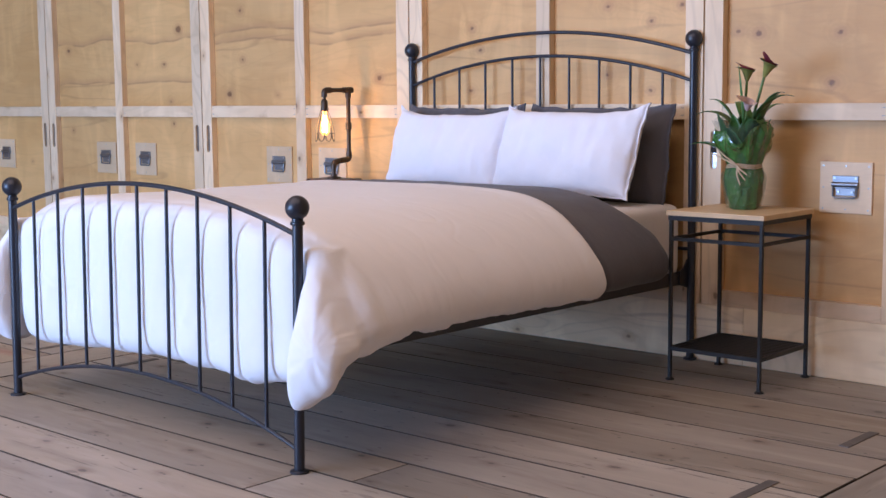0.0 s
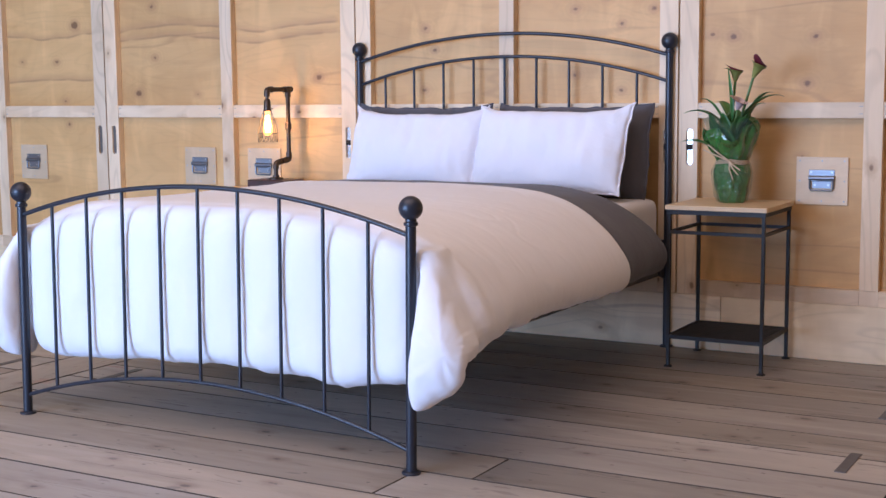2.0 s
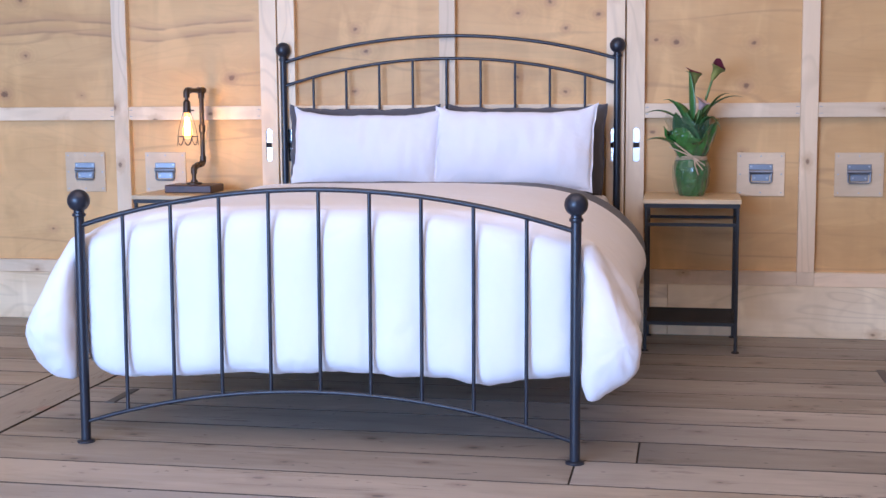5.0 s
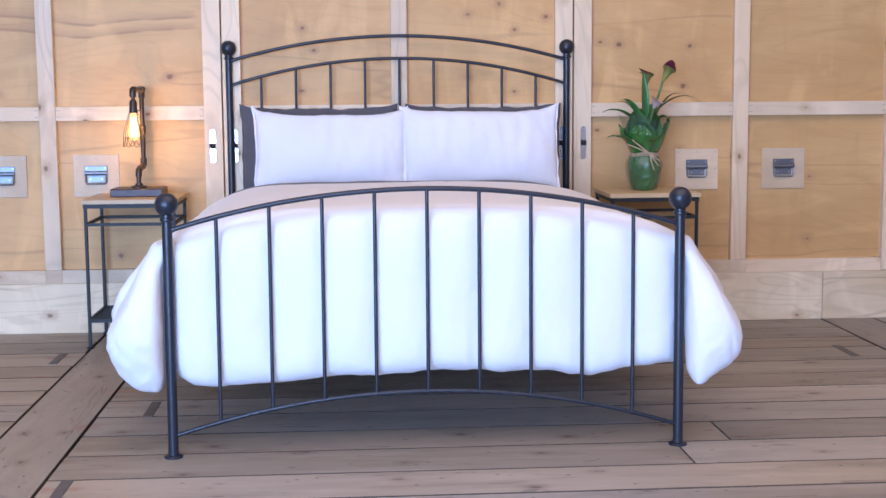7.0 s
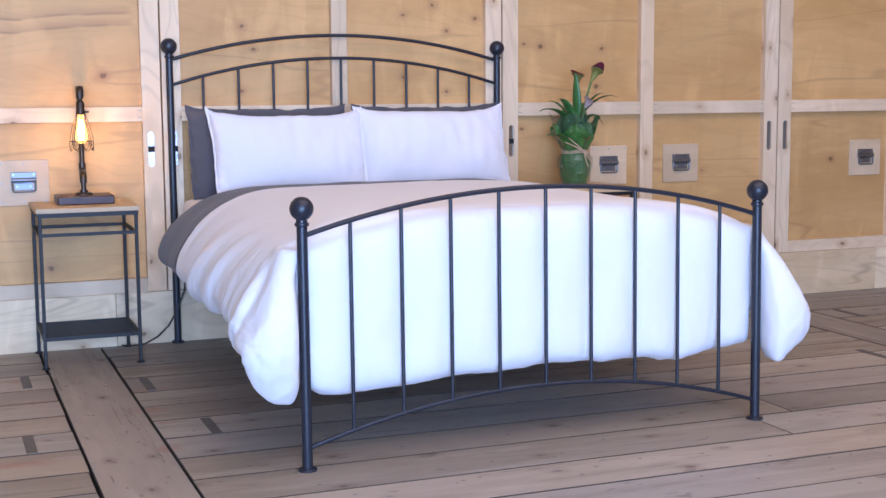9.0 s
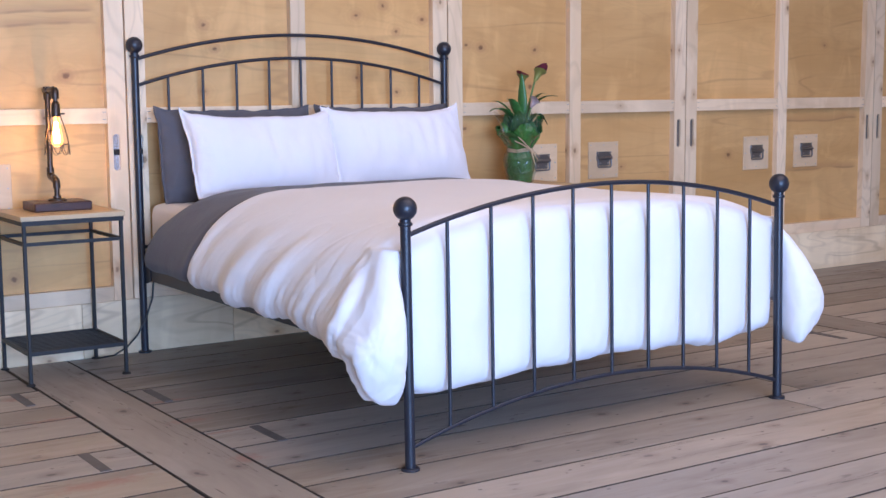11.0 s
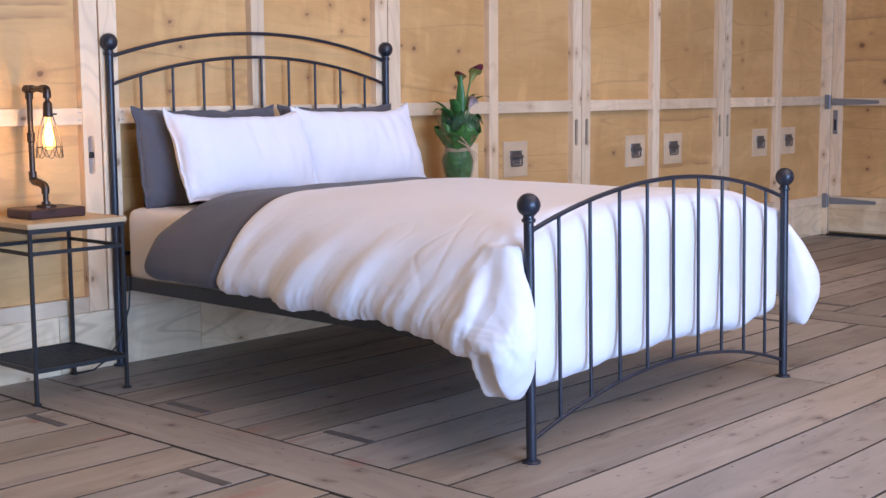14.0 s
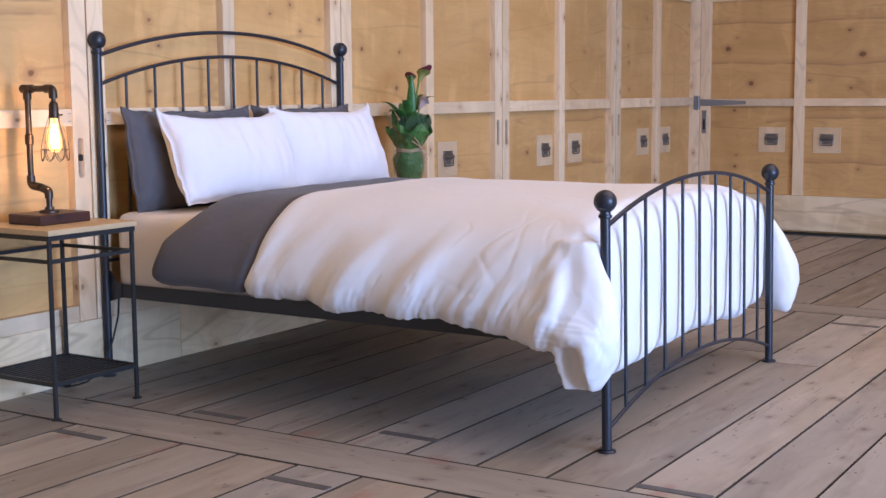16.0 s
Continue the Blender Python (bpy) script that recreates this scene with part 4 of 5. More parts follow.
def duvet():
    cols, inner = 220, 60
    steps = np.linspace(0, 1, 150)
    S = np.linspace(-1, 1, cols)
    rings = []

    for t in steps:
        outer = []
        for s in S:
            e = edge_y(s)
            y = e + t * (-2.135 - e)
            p = cover_point(y, s)
            nrm = cover_point(y, s, 0.01) - p
            nrm = -nrm / (np.linalg.norm(nrm) + 1e-9)
            lift = 0.007 + fold(p, s, y) * (1 - 0.4 * ease(-y, 2.0, 2.12)) * (0.35 + 0.65 * ease(e - y, 0.0, 0.12))
            near = (y - e) / -0.05
            lift += 0.006 * math.exp(-((near - 1.2) / 0.9) ** 2)
            if near < 1:
                lift -= 0.038 * (1 - math.sqrt(max(0.0, 1 - (1 - near) ** 2)))
            lift -= 0.06 * (1 - math.sqrt(max(0.0, 1 - ease(-y, 2.06, 2.138) ** 2)))
            outer.append(p + nrm * lift)
        under = []
        for j in np.linspace(0, cols - 1, inner)[::-1]:
            j = int(round(j))
            under.append(cover_point(outer[j][1], S[j], 0.05 if abs(S[j]) < 0.9 else 0.025))
        rings.append(np.array(outer + under))
    body = np.array(rings)

    def front(u, v):
        """The fall over the foot, pressed through the spindles."""
        x = 0.802 * u
        za = section(SEC_FOOT, min(abs(x) / 0.79, 1.0) * 0.4545)[1] + 0.004
        zb = np.interp(x, (-0.80, -0.74, -0.64, -0.48, -0.17, 0.16, 0.24, 0.33, 0.52, 0.66, 0.80), (0.265, 0.212, 0.193, 0.211, 0.226, 0.238, 0.226, 0.229, 0.212, 0.232, 0.250))
        zb += 0.004 * math.sin(x * 20 + 1) + 0.007 * noise.noise(Vector((x * 14, 3, 1)))
        z = zb + (za - zb) * (v + 1) / 2
        cell = x / 0.1597
        d = abs(cell - round(cell)) * 0.1597
        rim = (max(0.0, 1 - abs(u) ** 40) * max(0.0, 1 - abs(v) ** (7 if v > 0 else 10))) ** 0.5
        bulge = 0.017 * (1 - math.exp(-(d / 0.024) ** 1.3))
        y = -2.108 - rim * (0.064 - 0.005 * ease(abs(x), 0.73, 0.77) + bulge + 0.006 * wavy((x, 0, z * 0.5), 7.0, 4.0))
        low = ease(-z, -0.36, -0.22)
        y += rim * (0.007 * noise.noise(Vector((x * 26, z * 9, 2))) * low + 0.005 * noise.noise(Vector((x * 9, z * 40, 5))) * low)
        # creases running up from each spindle over the edge
        y += 0.012 * math.exp(-(d / 0.012) ** 2) * ease(z, za - 0.16, za - 0.02) * rim
        return (x, y, z)

    def ear(side):
        """The gathered corner that hangs outside the post, folded in at its head side."""
        rows = []
        for z in np.linspace(0.203, 0.655, 76):
            if side < 0:
                foot = np.interp(z, (0.196, 0.215, 0.25, 0.30, 0.36, 0.43, 0.53, 0.62, 0.70), (-2.205, -2.225, -2.250, -2.272, -2.285, -2.280, -2.245, -2.195, -2.165))
                back = np.interp(z, (0.196, 0.215, 0.28, 0.33, 0.37, 0.42), (-2.112, -2.100, -2.090, -2.085, -2.070, -2.04))
            else:
                foot = np.interp(z, (0.196, 0.215, 0.26, 0.32, 0.40, 0.46, 0.53, 0.62, 0.70), (-2.262, -2.275, -2.292, -2.303, -2.295, -2.272, -2.240, -2.190, -2.165))
                back = np.interp(z, (0.196, 0.22, 0.28, 0.33, 0.37, 0.42), (-2.172, -2.160, -2.135, -2.120, -2.090, -2.04))
            xo = np.interp(z, (0.196, 0.215, 0.25, 0.30, 0.34, 0.39, 0.47, 0.54, 0.62, 0.70), (0.905, 0.925, 0.948, 0.968, 0.978, 0.974, 0.932, 0.898, 0.855, 0.812))
            if side > 0:
                xo -= 0.055 * ease(-z, -0.29, -0.20)
            xi = 0.806 + 0.02 * ease(-z, -0.26, -0.19) - 0.03 * ease(z, 0.56, 0.65)
            row = []
            for k in range(72):
                c, n = math.cos(2 * math.pi * k / 72), math.sin(2 * math.pi * k / 72)
                x = (xi + xo) / 2 + (xo - xi) / 2 * math.copysign(abs(c) ** 0.8, c)
                y = (foot + back) / 2 + (back - foot) / 2 * math.copysign(abs(n) ** 0.75, n)
                if n < 0:
                    y -= 0.035 * n * (0.5 + 0.5 * c)
                if c > 0:
                    # the open fold on its outer face
                    pocket = (0.085 if side < 0 else 0.050) * math.exp(-((y + (2.150 if side < 0 else 2.165)) / 0.036) ** 4)
                    x -= pocket * c * (1 - ease(z, 0.325, 0.368))
                row.append((x * side, y, z))
            rows.append(row)
        return np.array(rows)

    def solid(g, wrap):
        rows, n = g.shape[:2]
        faces = []
        for i in range(rows - 1):
            for j in range(n if wrap else n - 1):
                k = (j + 1) % n
                faces.append((i * n + j, i * n + k, (i + 1) * n + k, (i + 1) * n + j))
        me = bpy.data.meshes.new("solid")
        me.from_pydata(g.reshape(-1, 3).tolist(), [], faces)
        bm = bmesh.new()
        bm.from_mesh(me)
        bpy.data.meshes.remove(me)
        bmesh.ops.remove_doubles(bm, verts=bm.verts, dist=1e-5)
        bmesh.ops.holes_fill(bm, edges=[e for e in bm.edges if e.is_boundary], sides=0)
        bmesh.ops.recalc_face_normals(bm, faces=bm.faces)
        return bm

    all_bm = bmesh.new()
    for g, wrap in ((body, True), (patch_grid(230, 90, front), False), (ear(-1), True), (ear(1), True)):
        bm = solid(g, wrap)
        me = bpy.data.meshes.new("solid")
        bm.to_mesh(me)
        bm.free()
        all_bm.from_mesh(me)
        bpy.data.meshes.remove(me)
    me = bpy.data.meshes.new("duvet_parts")
    all_bm.to_mesh(me)
    all_bm.free()
    # melt the pieces into one cloth
    rough = new("duvet_parts", me)
    mod = rough.modifiers.new("melt", "REMESH")
    mod.mode, mod.voxel_size = "VOXEL", 0.0075
    dg = bpy.context.evaluated_depsgraph_get()
    out = bpy.data.meshes.new_from_object(rough.evaluated_get(dg))
    bpy.data.objects.remove(rough)
    bm = bmesh.new()
    bm.from_mesh(out)
    for _ in range(9):
        bmesh.ops.smooth_vert(bm, verts=bm.verts, factor=0.5, use_axis_x=True, use_axis_y=True, use_axis_z=True)
    flats = [v for v in bm.verts if not (abs(v.co.x) > 0.78 and v.co.y < -2.0)]
    for _ in range(12):
        bmesh.ops.smooth_vert(bm, verts=flats, factor=0.5, use_axis_x=True, use_axis_y=True, use_axis_z=True)
    bm.normal_update()
    moves = []
    for v in bm.verts:
        x, y, z = v.co
        left = x < 0
        corner = ease(abs(x), 0.79, 0.84) * ease(-y, 1.98, 2.10)
        side = ease(abs(x), 0.66, 0.82) * (1 - ease(-y, 2.10, 2.16))
        low = ease(-z, -0.60, -0.38)
        q = y - (0.66 - z) * (0.55 if left else 0.15)
        d = 0.0
        if corner:
            swirl = math.hypot(abs(x) - 0.93, z - 0.38)
            turn = math.atan2(z - 0.38, abs(x) - 0.93)
            d += corner * (0.010 * noise.noise(Vector((x * 9, y * 11, z * 4))) + 0.007 * (0.35 - abs(noise.noise(Vector((x * 17, y * 15, z * 8 + 3))))))
            d += corner * 0.006 * (0.3 - abs(noise.noise(Vector((turn * 2.6, swirl * 6, y * 5))))) * ease(-z, -0.52, -0.40)
        if side:
            pinch = 0.35 - abs(noise.noise(Vector((q * 21, z * 3.0, 4.0 if left else 7.0))))
            d += side * ((0.0090 if left else 0.0040) * pinch * (0.15 + 0.85 * low) + (0.0075 if left else 0.003) * low * (0.3 - abs(noise.noise(Vector((q * 44, z * 7.0, 9.0))))))
        warp = noise.noise(Vector((x * 3, y * 3, z * 3)))
        line = abs(noise.noise(Vector((x * 5 + warp, y * 11 + 2 * warp, z * 6 + 20))))
        d -= 0.0020 * max(0.0, 1 - line * 9) * (0.4 + 0.6 * ease(noise.noise(Vector((x * 2.2, y * 2.2, z * 2.2 + 5))), -0.1, 0.3))
        d += (0.0004 + 0.0022 * low) * noise.noise(Vector((x * 30, y * 30, z * 14)))
        moves.append(v.normal * d)
    for v, m in zip(bm.verts, moves):
        v.co += m
    bm.to_mesh(out)
    bm.free()
    out.name = "duvet"
    out.materials.clear()
    out.materials.append(M_WHITE)
    out.shade_smooth()
    return tagged(new("duvet", out), "puffy white linen duvet hanging over the bed's sides and foot", "duvet")


duvet()


def coverlet():
    """The charcoal layer whose band shows between duvet and pillows."""
    cols = 120
    S = np.linspace(-0.985, 0.985, cols)
    rows = []

    def head(s):
        a = abs(s)
        return -0.50 + 0.085 * ease(a, 0.40, 0.60) + 0.015 * ease(a, 0.60, 0.75) - 0.10 * ease(a, 0.84, 1.0) ** 1.5

    for k in range(50):
        t = k / 49
        row = []
        for s in S:
            e = head(s)
            y = e + t * (-1.16 - e)
            p = cover_point(y, s, 0.006)
            n = wavy((p[0], p[1] * 1.5, p[2]), 5.0, 7.0) * 0.008
            r = (e - y) / 0.06
            drop = 0.044 * (1 - math.sqrt(max(0.0, 1 - (1 - r) ** 2))) if r < 1 else 0
            under = ease(edge_y(s) - y, -0.010, 0.030)
            p2 = cover_point(y, s, 0.004 + drop - n * (1 - ease(edge_y(s) - y, -0.06, 0.0)) + 0.036 * under)
            row.append(p2)
        low = [cover_point(e2[1], s, 0.054) for e2, s in zip(row[::-1], S[::-1])]
        rows.append(np.array(row + low))
    ob = grid_mesh("coverlet", np.array(rows), M_GREY, wrap=True)
    bm = bmesh.new()
    bm.from_mesh(ob.data)
    bmesh.ops.holes_fill(bm, edges=[e for e in bm.edges if e.is_boundary], sides=0)
    bmesh.ops.recalc_face_normals(bm, faces=bm.faces)
    bm.to_mesh(ob.data)
    bm.free()
    ob.data.shade_smooth()
    return tagged(ob, "charcoal linen coverlet under the turned-back duvet", "blanket")


coverlet()


def pillow(mat, place, lean, turn, sx, sy, sz, seed, label, **k):
    ob = cushion("pillow", mat, sx, sy, sz, seed=seed, **k)
    ob.matrix_world = pose(*place, 0, 0, turn) @ pose(0, 0, 0, 90 - lean)
    return tagged(ob, label, "pillow", "pillows on the bed")


pillow(M_GREY, (-0.374, -0.142, 0.848), 7, -1.5, 0.362, 0.212, 0.074, 1.0, "charcoal linen pillow leaning on the headboard", dog=0.035, dip=0.10, seam=0.022)
pillow(M_GREY, (0.385, -0.145, 0.848), 7, 1, 0.362, 0.212, 0.074, 2.0, "charcoal linen pillow leaning on the headboard", dog=0.035, dip=0.10, seam=0.022)
pillow(M_PILLOW, (-0.322, -0.305, 0.864), 21, -2, 0.350, 0.200, 0.088, 3.0, "white linen pillow propped on a charcoal one", dog=0.05, dip=0.28, seam=0.022)
pillow(M_PILLOW, (0.352, -0.315, 0.867), 21, 0, 0.364, 0.202, 0.090, 4.0, "white linen pillow propped on a charcoal one", dog=0.05, dip=0.23, seam=0.022)


# ---- bedside tables ----
def bedside_table(place, label):
    """Oak top on a thin steel frame with a ring rail and a slatted shelf; 0.38 m square, 0.655 m high."""
    t = group_of("bedside_table", place)
    part("tabletop", box(-0.205, 0.205, -0.198, 0.198, 0.636, 0.655, bevel=0.0015), M_OAK, t, "light oak top")
    hx, hy, r = 0.190, 0.183, 0.0070
    for sx in (-1, 1):
        for sy in (-1, 1):
            leg = part("leg", box(sx * hx - r, sx * hx + r, sy * hy - r, sy * hy + r, 0.006, 0.618, bevel=0.002), M_TABLE, t)
            smooth_sides(part("foot", lathe([(0, 0), (0.017, 0), (0.017, 0.004), (0.010, 0.008), (0, 0.008)], 14, (sx * hx, sy * hy, 0)), M_TABLE, leg))
    for z0, z1, name in ((0.618, 0.6355, "top_frame"), (0.540, 0.553, "ring_rail")):
        bm = bmesh.new()
        w = r + 0.002 if name == "top_frame" else 0.0065
        for s in (-1, 1):
            add_box(bm, -hx - w, hx + w, s * hy - w, s * hy + w, z0, z1)
            add_box(bm, s * hx - w, s * hx + w, -hy + w, hy - w, z0 + 0.0004, z1 - 0.0004)
        part(name, bm, M_TABLE, t)
    bm = bmesh.new()
    for s in (-1, 1):
        add_box(bm, -hx, hx, s * hy - 0.006, s * hy + 0.006, 0.115, 0.131)
        add_box(bm, s * hx - 0.006, s * hx + 0.006, -hy + 0.006, hy - 0.006, 0.1154, 0.1306)
    shelf = part("shelf", bm, M_TABLE, t, "black slatted steel shelf")
    for k in range(13):
        y = -hy + 0.018 + k * (2 * hy - 0.036) / 12
        part("bar", box(-hx + 0.006, hx - 0.006, y - 0.0055, y + 0.0055, 0.121, 0.127), M_TABLE, shelf)
    return tagged(t, label, "side table", "bedside tables")


bedside_table((1.122, -0.245, 0), "small black steel bedside table with oak top, holding the plant")
bedside_table((-1.195, -0.230, 0), "small black steel bedside table with oak top, holding the lamp")


# ---- the pipe lamp ----
def pipe_lamp(place):
    """A lamp of bronzed plumbing pipe on a wooden block, with a caged bulb."""
    lamp = group_of("table_lamp", place)
    part("base", box(-0.115, 0.115, -0.085, 0.085, 0.0, 0.036, bevel=0.004), M_WALNUT, lamp, "red-brown wooden block")
    back = 0.100
    flange = [(0, 0.036), (0.036, 0.036), (0.036, 0.042), (0.030, 0.045), (0.017, 0.047), (0.016, 0.056), (0, 0.056)]
    smooth_sides(part("flange", lathe(flange, 24), M_PIPE, lamp))

    def corner(a, b, c, r=0.018, n=6):
        a, b, c = Vector(a), Vector(b), Vector(c)
        u, w = (a - b).normalized() * r, (c - b).normalized() * r
        return [tuple((1 - t) ** 2 * (b + u) + 2 * t * (1 - t) * b + t * t * (b + w)) for t in (k / n for k in range(n + 1))]

    p0, p1, p2 = (0, 0, 0.046), (0, 0, 0.115), (0.008, back, 0.130)
    p3, p4, p5 = (0.008, back, 0.476), (-0.006, -0.050, 0.476), (-0.006, -0.050, 0.425)
    smooth_sides(part("stem", tube([p0, (0, 0, 0.105)], 0.0105, 16), M_PIPE, lamp))
    smooth_sides(part("elbow", tube([(0, 0, 0.086)] + corner(p0, p1, p2, 0.016) + [(0.002, 0.035, 0.122)], 0.0150, 16), M_PIPE, lamp))
    smooth_sides(part("elbow", tube([(0.004, 0.045, 0.124)] + corner(p1, p2, p3, 0.018) + [(0.008, back, 0.165)], 0.0150, 16), M_PIPE, lamp))
    smooth_sides(part("upright", tube([(0.008, back, 0.16), (0.008, back, 0.45)], 0.0108, 16), M_PIPE, lamp))
    smooth_sides(part("coupling", tube([(0.008, back, 0.275), (0.008, back, 0.279), (0.008, back, 0.311), (0.008, back, 0.315)], [0.0112, 0.0155, 0.0155, 0.0112], 16), M_PIPE, lamp))
    tee = bmesh.new()
    add_tube(tee, [(0.008, back, 0.438), (0.008, back, 0.490)], 0.0152, 16)
    add_tube(tee, [(0.0095, back + 0.026, 0.476), (0.0055, back - 0.030, 0.476)], 0.0155, 16)
    smooth_sides(part("tee", tee, M_PIPE, lamp))
    smooth_sides(part("arm", tube([(0.006, back - 0.02, 0.476), (-0.005, -0.025, 0.476)], 0.0110, 16), M_PIPE, lamp))
    smooth_sides(part("elbow", tube([(-0.003, -0.010, 0.476)] + corner(p3, p4, p5, 0.018) + [(-0.006, -0.050, 0.442)], 0.0152, 16), M_PIPE, lamp))
    c = (-0.006, -0.050, 0.0)
    socket = [(0, 0.444), (0.008, 0.444), (0.008, 0.432), (0.013, 0.428), (0.0165, 0.420), (0.0175, 0.385), (0.019, 0.378), (0.0165, 0.372), (0.0, 0.372)]
    smooth_sides(part("socket", lathe(socket, 20, c), M_PIPE, lamp))
    smooth_sides(part("switch", tube([(c[0] + 0.016, c[1], 0.383), (c[0] + 0.034, c[1] - 0.004, 0.383)], 0.0035, 8), M_PIPE, lamp))
    bulb = [(0.0, 0.252), (0.010, 0.254), (0.019, 0.262), (0.0235, 0.276), (0.0225, 0.295), (0.017, 0.325), (0.0125, 0.350), (0.012, 0.372)]
    glass = part("bulb", lathe(bulb, 24, c), M_BULB, lamp, "amber glass bulb, lit", True)
    glass.visible_shadow = False
    fil = bmesh.new()
    for k in range(6):
        a = math.pi * 2 * k / 6
        add_tube(fil, [(c[0] + 0.005 * math.cos(a), c[1] + 0.005 * math.sin(a), 0.350), (c[0] + 0.0105 * math.cos(a + 0.4), c[1] + 0.0105 * math.sin(a + 0.4), 0.305), (c[0] + 0.008 * math.cos(a), c[1] + 0.008 * math.sin(a), 0.268)], 0.0022, 6)
    part("filament", fil, M_FILAMENT, glass, "glowing filament")
    ring = [(c[0] + 0.048 * math.cos(a), c[1] + 0.048 * math.sin(a), 0.262) for a in np.linspace(0, 2 * math.pi, 33)[:-1]]
    cage = part("cage", tube(ring, 0.0015, 6, True), M_PIPE, lamp, "wire cage round the bulb")
    for k in range(8):
        a = 2 * math.pi * k / 8
        prof = [(0.018, 0.376), (0.026, 0.352), (0.036, 0.320), (0.044, 0.288), (0.048, 0.262)]
        loop = [(c[0] + 0.048 * math.cos(a + w * 2 * math.pi / 8), c[1] + 0.048 * math.sin(a + w * 2 * math.pi / 8), 0.262 - 0.040 * math.sin(math.pi * w) ** 0.6) for w in np.linspace(0, 1, 11)]
        part("wire", tube([(c[0] + r * math.cos(a), c[1] + r * math.sin(a), z) for r, z in prof] + loop[1:], 0.0013, 6), M_PIPE, cage)
    return tagged(lamp, "lit table lamp of bronzed pipe with a caged amber bulb", "lamp")


pipe_lamp((-1.186, -0.195, 0.655))
cable = tube([(-1.04, -0.10, 0.016), (-1.00, -0.09, 0.010), (-0.94, -0.085, 0.012), (-0.88, -0.08, 0.040), (-0.83, -0.075, 0.085), (-0.79, -0.072, 0.150), (-0.755, -0.07, 0.24), (-0.745, -0.068, 0.34)], 0.004, 8)
tagged(smooth_sides(part("lamp_cable", cable, M_CABLE)), "black cable running from the lamp table behind the bed", "cable")


# ---- the plant ----
def leaf_mesh(bm, base, tip, width, sag, fold=0.25, n=10, up=(0, 0, 1)):
    """A pointed leaf from base to tip, arched by sag, creased along its midrib, 1 mm thick."""
    b, t = Vector(base), Vector(tip)
    d = t - b
    side = d.cross(Vector(up)).normalized() if d.cross(Vector(up)).length > 1e-4 else Vector((1, 0, 0))
    nrm = side.cross(d).normalized()
    rows = []
    for i in range(n + 1):
        s = i / n
        w = width * (math.sin(math.pi * min(1, s ** 0.75)) ** 0.8) * (1 - 0.25 * s) + 0.0012
        mid = b + d * s + Vector((0, 0, 1)) * sag * 4 * s * (1 - s) * 0.5 + Vector((0, 0, -1)) * max(0, sag) * s ** 3 * 0.6
        rows.append([mid - side * w + nrm * w * fold, mid - side * w * 0.5 + nrm * w * fold * 0.35, mid, mid + side * w * 0.5 + nrm * w * fold * 0.35, mid + side * w + nrm * w * fold])
    top = [[bm.verts.new(p + nrm * 0.0005) for p in r] for r in rows]
    low = [[bm.verts.new(p - nrm * 0.0005) for p in r] for r in rows]
    for i in range(n):
        for j in range(4):
            bm.faces.new((top[i][j], top[i][j + 1], top[i + 1][j + 1], top[i + 1][j]))
            bm.faces.new((low[i][j], low[i + 1][j], low[i + 1][j + 1], low[i][j + 1]))
        for j, k in ((0, 1), (4, -1)):
            q = (top[i][j], top[i + 1][j], low[i + 1][j], low[i][j])
            bm.faces.new(q if k > 0 else q[::-1])
    return bm


def calla(bm_petal, base, axis, r, length, lip):
    """A rolled trumpet with one pointed lip."""
    q = Vector(axis).normalized().to_track_quat("Z", "Y")
    rows, seg = 9, 18
    grid = []
    for i in range(rows + 1):
        s = i / rows
        ring = []
        for k in range(seg + 1):
            a = 2 * math.pi * k / seg
            rr = r * (0.18 + 0.46 * s ** 0.7 + 0.30 * s ** 7)
            point = math.exp(-((a - math.pi) / 0.6) ** 2)
            z = length * s * (0.72 + 0.28 * math.cos((a - math.pi) / 2) ** 2) + lip * point * s ** 4
            out = rr * (1 + 0.55 * point * s ** 5) * (1 + 0.05 * a * s)
            ring.append(bm_petal.verts.new(Vector(base) + q @ Vector((out * math.cos(a), out * math.sin(a), z))))
        grid.append(ring)
    for i in range(rows):
        for k in range(seg):
            bm_petal.faces.new((grid[i][k], grid[i][k + 1], grid[i + 1][k + 1], grid[i + 1][k]))


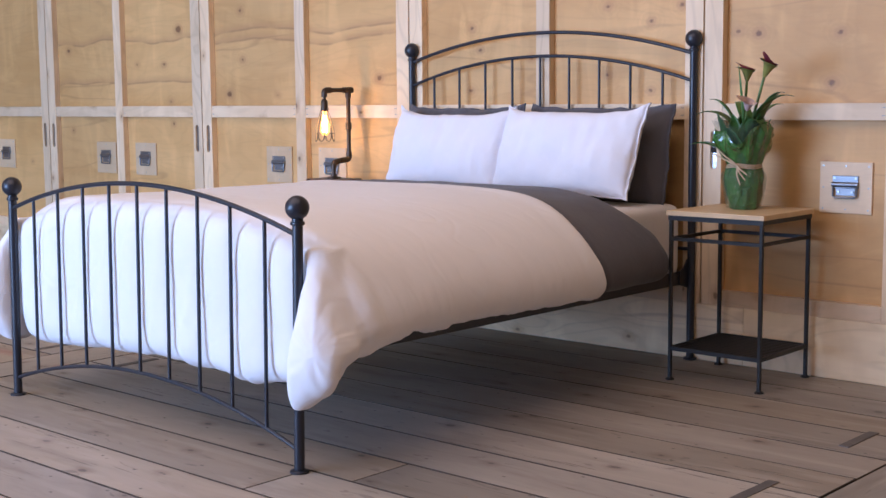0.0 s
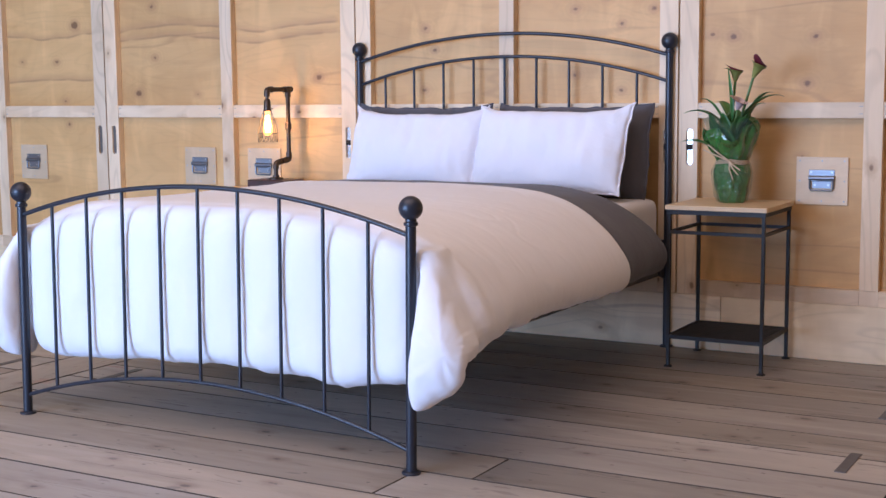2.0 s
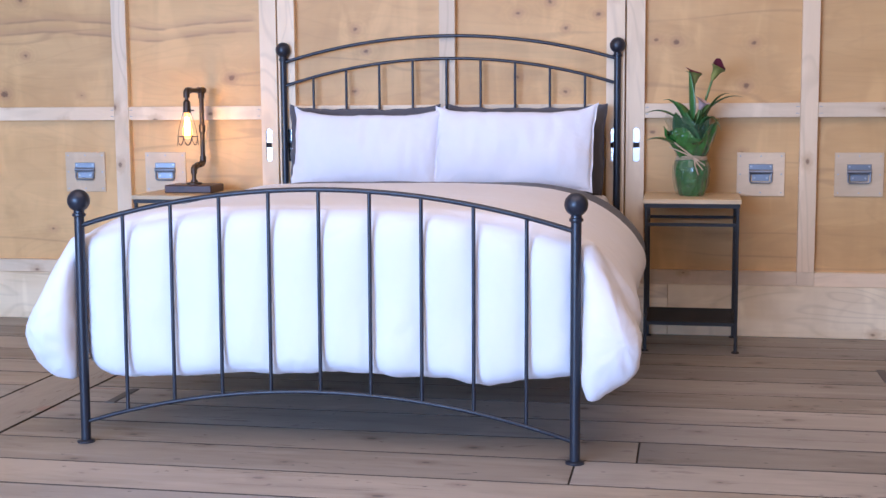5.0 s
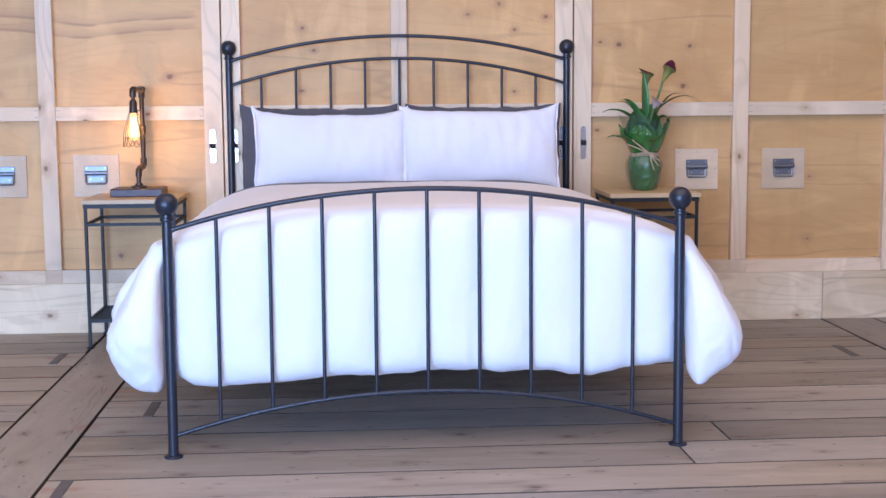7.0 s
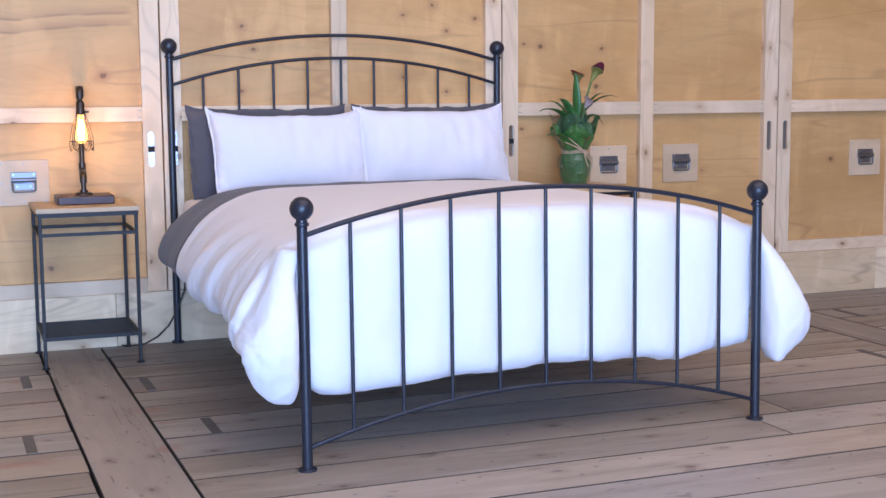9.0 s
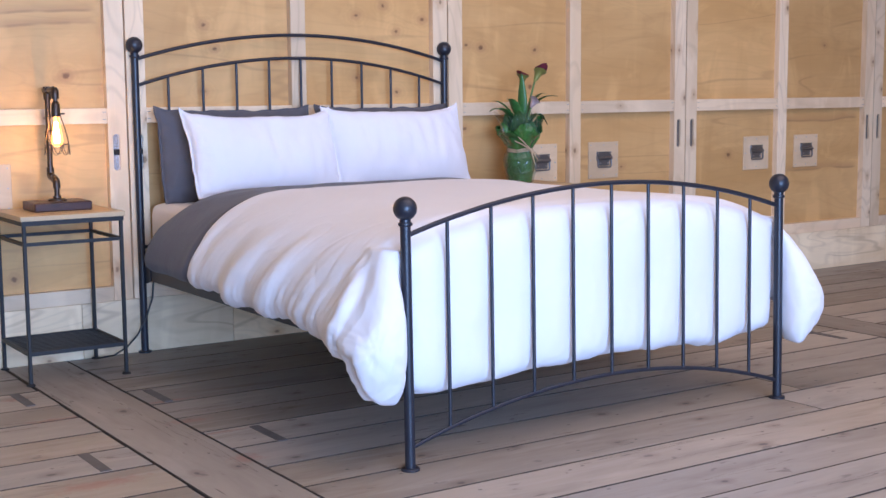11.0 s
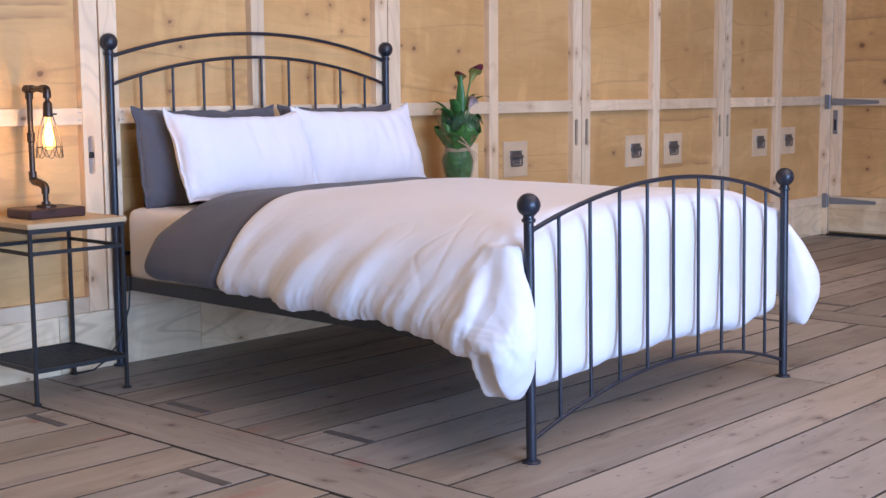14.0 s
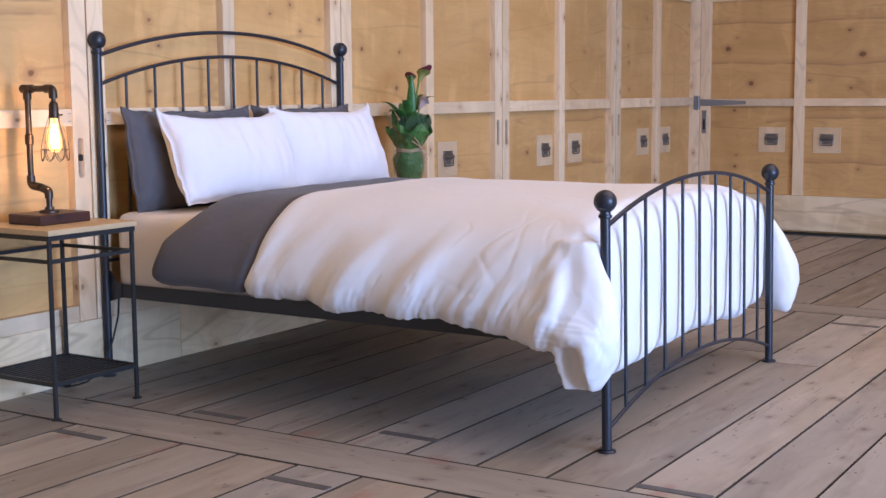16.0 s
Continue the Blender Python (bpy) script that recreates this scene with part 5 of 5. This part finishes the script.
def potted_calla(place):
    plant = group_of("potted_plant", place)
    rnd = random.Random(3)
    # gathered foil round the pot
    seg, prof = 56, [(0.0, 0.0), (0.050, 0.0), (0.055, 0.006), (0.066, 0.05), (0.073, 0.095), (0.074, 0.125), (0.064, 0.152), (0.060, 0.166), (0.064, 0.175), (0.076, 0.195), (0.090, 0.225), (0.102, 0.262), (0.110, 0.300)]
    pts = np.zeros((len(prof) * 2 - 1, seg, 3))
    fine = []
    for (r0, z0), (r1, z1) in zip(prof, prof[1:]):
        fine += [(r0, z0), ((r0 + r1) / 2, (z0 + z1) / 2)]
    fine.append(prof[-1])
    for i, (r, z) in enumerate(fine):
        for k in range(seg):
            a = 2 * math.pi * k / seg
            pleat = 0.05 + 0.10 * max(0, (z - 0.13) / 0.14)
            f = 1 + pleat * noise.noise(Vector((math.cos(a) * 2.6, math.sin(a) * 2.6, z * 16))) * 1.6 + 0.045 * (abs((7 * a / math.pi + z * 9) % 2 - 1) - 0.5) * (1 + 6 * max(0, z - 0.17))
            top = (0.075 * (abs((2.5 * a / math.pi + 0.4) % 1 - 0.5) - 0.3) + 0.06 * noise.noise(Vector((math.cos(a) * 1.6, math.sin(a) * 1.6, 4.0)))) * max(0, (z - 0.19) / 0.09)
            pts[i, k] = (r * f * math.cos(a), r * f * math.sin(a), z + top)
    wrap = grid_mesh("wrapper", pts, M_WRAP, plant, wrap=True, smooth=False)
    tagged(wrap, "glossy green foil gathered round the pot")
    ring = [(0.061 * math.cos(a), 0.061 * math.sin(a), 0.166 + 0.003 * math.sin(3 * a)) for a in np.linspace(0, 2 * math.pi, 29)[:-1]]
    bm = bmesh.new()
    for dz, dr in ((0, 1.07), (0.006, 1.05), (-0.006, 1.10)):
        add_tube(bm, [(x * dr, y * dr, z + dz) for x, y, z in ring], 0.0028, 6, True)
    for ex, ez in ((-0.095, 0.215), (-0.075, 0.235), (0.050, 0.115), (0.030, 0.095), (0.058, 0.135)):
        add_tube(bm, [(0.012, -0.072, 0.168), (ex * 0.5, -0.084, 0.5 * (0.168 + ez) + 0.004), (ex, -0.082, ez)], [0.004, 0.003, 0.0022], 6)
    part("raffia_tie", bm, M_RAFFIA, plant, "raffia bow")
    part("soil", lathe([(0, 0.135), (0.056, 0.135), (0.056, 0.13), (0, 0.13)], 20), M_DARK, plant)
    # broad leaves inside the wrap
    for k in range(13):
        a = 200 + k * 137.5 + rnd.uniform(-15, 15)
        lean, ln, w = 0.08 + 0.42 * (k / 12) + rnd.uniform(-0.08, 0.08), rnd.uniform(0.19, 0.27), rnd.uniform(0.040, 0.062)
        bm = bmesh.new()
        ca, sa = math.cos(radians(a)), math.sin(radians(a))
        base = (0.015 * ca, 0.015 * sa, 0.15)
        tip = (ln * math.sin(lean) * ca, ln * math.sin(lean) * sa, 0.15 + ln * math.cos(lean))
        leaf_mesh(bm, base, tip, w, 0.02 + 0.05 * lean, rnd.uniform(0.1, 0.4), up=(math.cos(radians(a) + rnd.uniform(-0.5, 0.5)), math.sin(radians(a) + rnd.uniform(-0.5, 0.5)), 0.1))
        part("leaf", bm, M_LEAF, plant, "", True)
    # long arching leaves
    for base, tip, w, sag in (((-0.03, 0, 0.30), (-0.20, -0.02, 0.385), 0.020, 0.045), ((-0.02, -0.02, 0.30), (-0.125, -0.06, 0.445), 0.019, 0.05),
                              ((0.03, 0, 0.33), (0.215, -0.03, 0.455), 0.014, 0.05), ((0.04, 0.02, 0.30), (0.165, 0.0, 0.475), 0.016, 0.06),
                              ((0.03, -0.03, 0.28), (0.125, -0.06, 0.33), 0.024, 0.075), ((0.0, -0.02, 0.32), (-0.015, -0.03, 0.545), 0.017, 0.0),
                              ((-0.05, -0.03, 0.20), (-0.19, -0.08, 0.262), 0.024, 0.03), ((0.0, 0.03, 0.30), (-0.10, 0.10, 0.43), 0.02, 0.04), ((0.02, 0.03, 0.3), (0.10, 0.11, 0.42), 0.02, 0.04)):
        bm = leaf_mesh(bmesh.new(), base, tip, w * 1.5, sag, 0.3)
        part("leaf", bm, M_LEAF, plant, "", True)
    # three flowers
    for base, neck, axis, r, ln, mat, lip in (((0.0, 0, 0.20), (0.008, -0.005, 0.485), (0.02, -0.05, 1), 0.026, 0.062, M_PETAL, 0.010),
                                            ((0.01, 0, 0.20), (0.082, -0.010, 0.500), (0.42, -0.12, 0.9), 0.028, 0.078, M_PETAL, 0.024),
                                            ((0.01, -0.02, 0.20), (0.032, -0.045, 0.375), (0.3, -0.35, 0.85), 0.028, 0.05, M_CREAM, 0.012)):
        mid = tuple((a + b) / 2 + o for a, b, o in zip(base, neck, (-0.006, 0, 0.01)))
        smooth_sides(part("stem", tube([base, mid, neck], [0.0065, 0.0055, 0.005], 10), M_STEM, plant))
        bm = bmesh.new()
        calla(bm, neck, axis, r, ln, lip)
        f = part("flower", bm, mat, plant, "wine red calla bloom" if mat is M_PETAL else "pale cream calla bloom", True)
        if mat is M_PETAL:
            bm = bmesh.new()
            calla(bm, Vector(neck) - Vector(axis).normalized() * 0.001, axis, r * 1.07, ln * 0.90, 0.0)
            part("throat", bm, M_THROAT, f, "yellow-green outside of the bloom", True)
    # clear film standing round the leaves
    rows = np.zeros((8, 60, 3))
    for i in range(8):
        for k in range(60):
            a = 2 * math.pi * k / 59 * 0.9 + 0.6
            z = 0.172 + i / 7 * (0.165 + 0.05 * noise.noise(Vector((a * 1.3, 0, 2))))
            r = 0.062 + 0.058 * (i / 7) ** 0.8
            r *= 1 + (0.05 + 0.12 * i / 7) * noise.noise(Vector((a * 2.2, z * 9, 1)))
            rows[i, k] = (r * math.cos(a), r * math.sin(a), z)
    skin = np.zeros((12, 48, 3))
    for i in range(12):
        z = 0.004 + 0.155 * i / 11
        base_r = np.interp(z, [q[1] for q in prof[1:8]], [q[0] for q in prof[1:8]]) + 0.006
        for k in range(48):
            a = 2 * math.pi * k / 48
            rr = base_r * (1 + 0.10 * noise.noise(Vector((math.cos(a) * 4, math.sin(a) * 4, z * 30))) + 0.04)
            skin[i, k] = (rr * math.cos(a), rr * math.sin(a), z)
    tagged(grid_mesh("film_skirt", skin, M_FILM, plant, wrap=True, smooth=False), "clear crinkled cellophane round the pot")
    fm = grid_mesh("film", rows, M_FILM, plant)
    tagged(fm, "clear crinkled cellophane")
    return tagged(plant, "potted calla lilies with wine red blooms in green foil and film", "plant")


potted_calla((1.118, -0.215, 0.655))
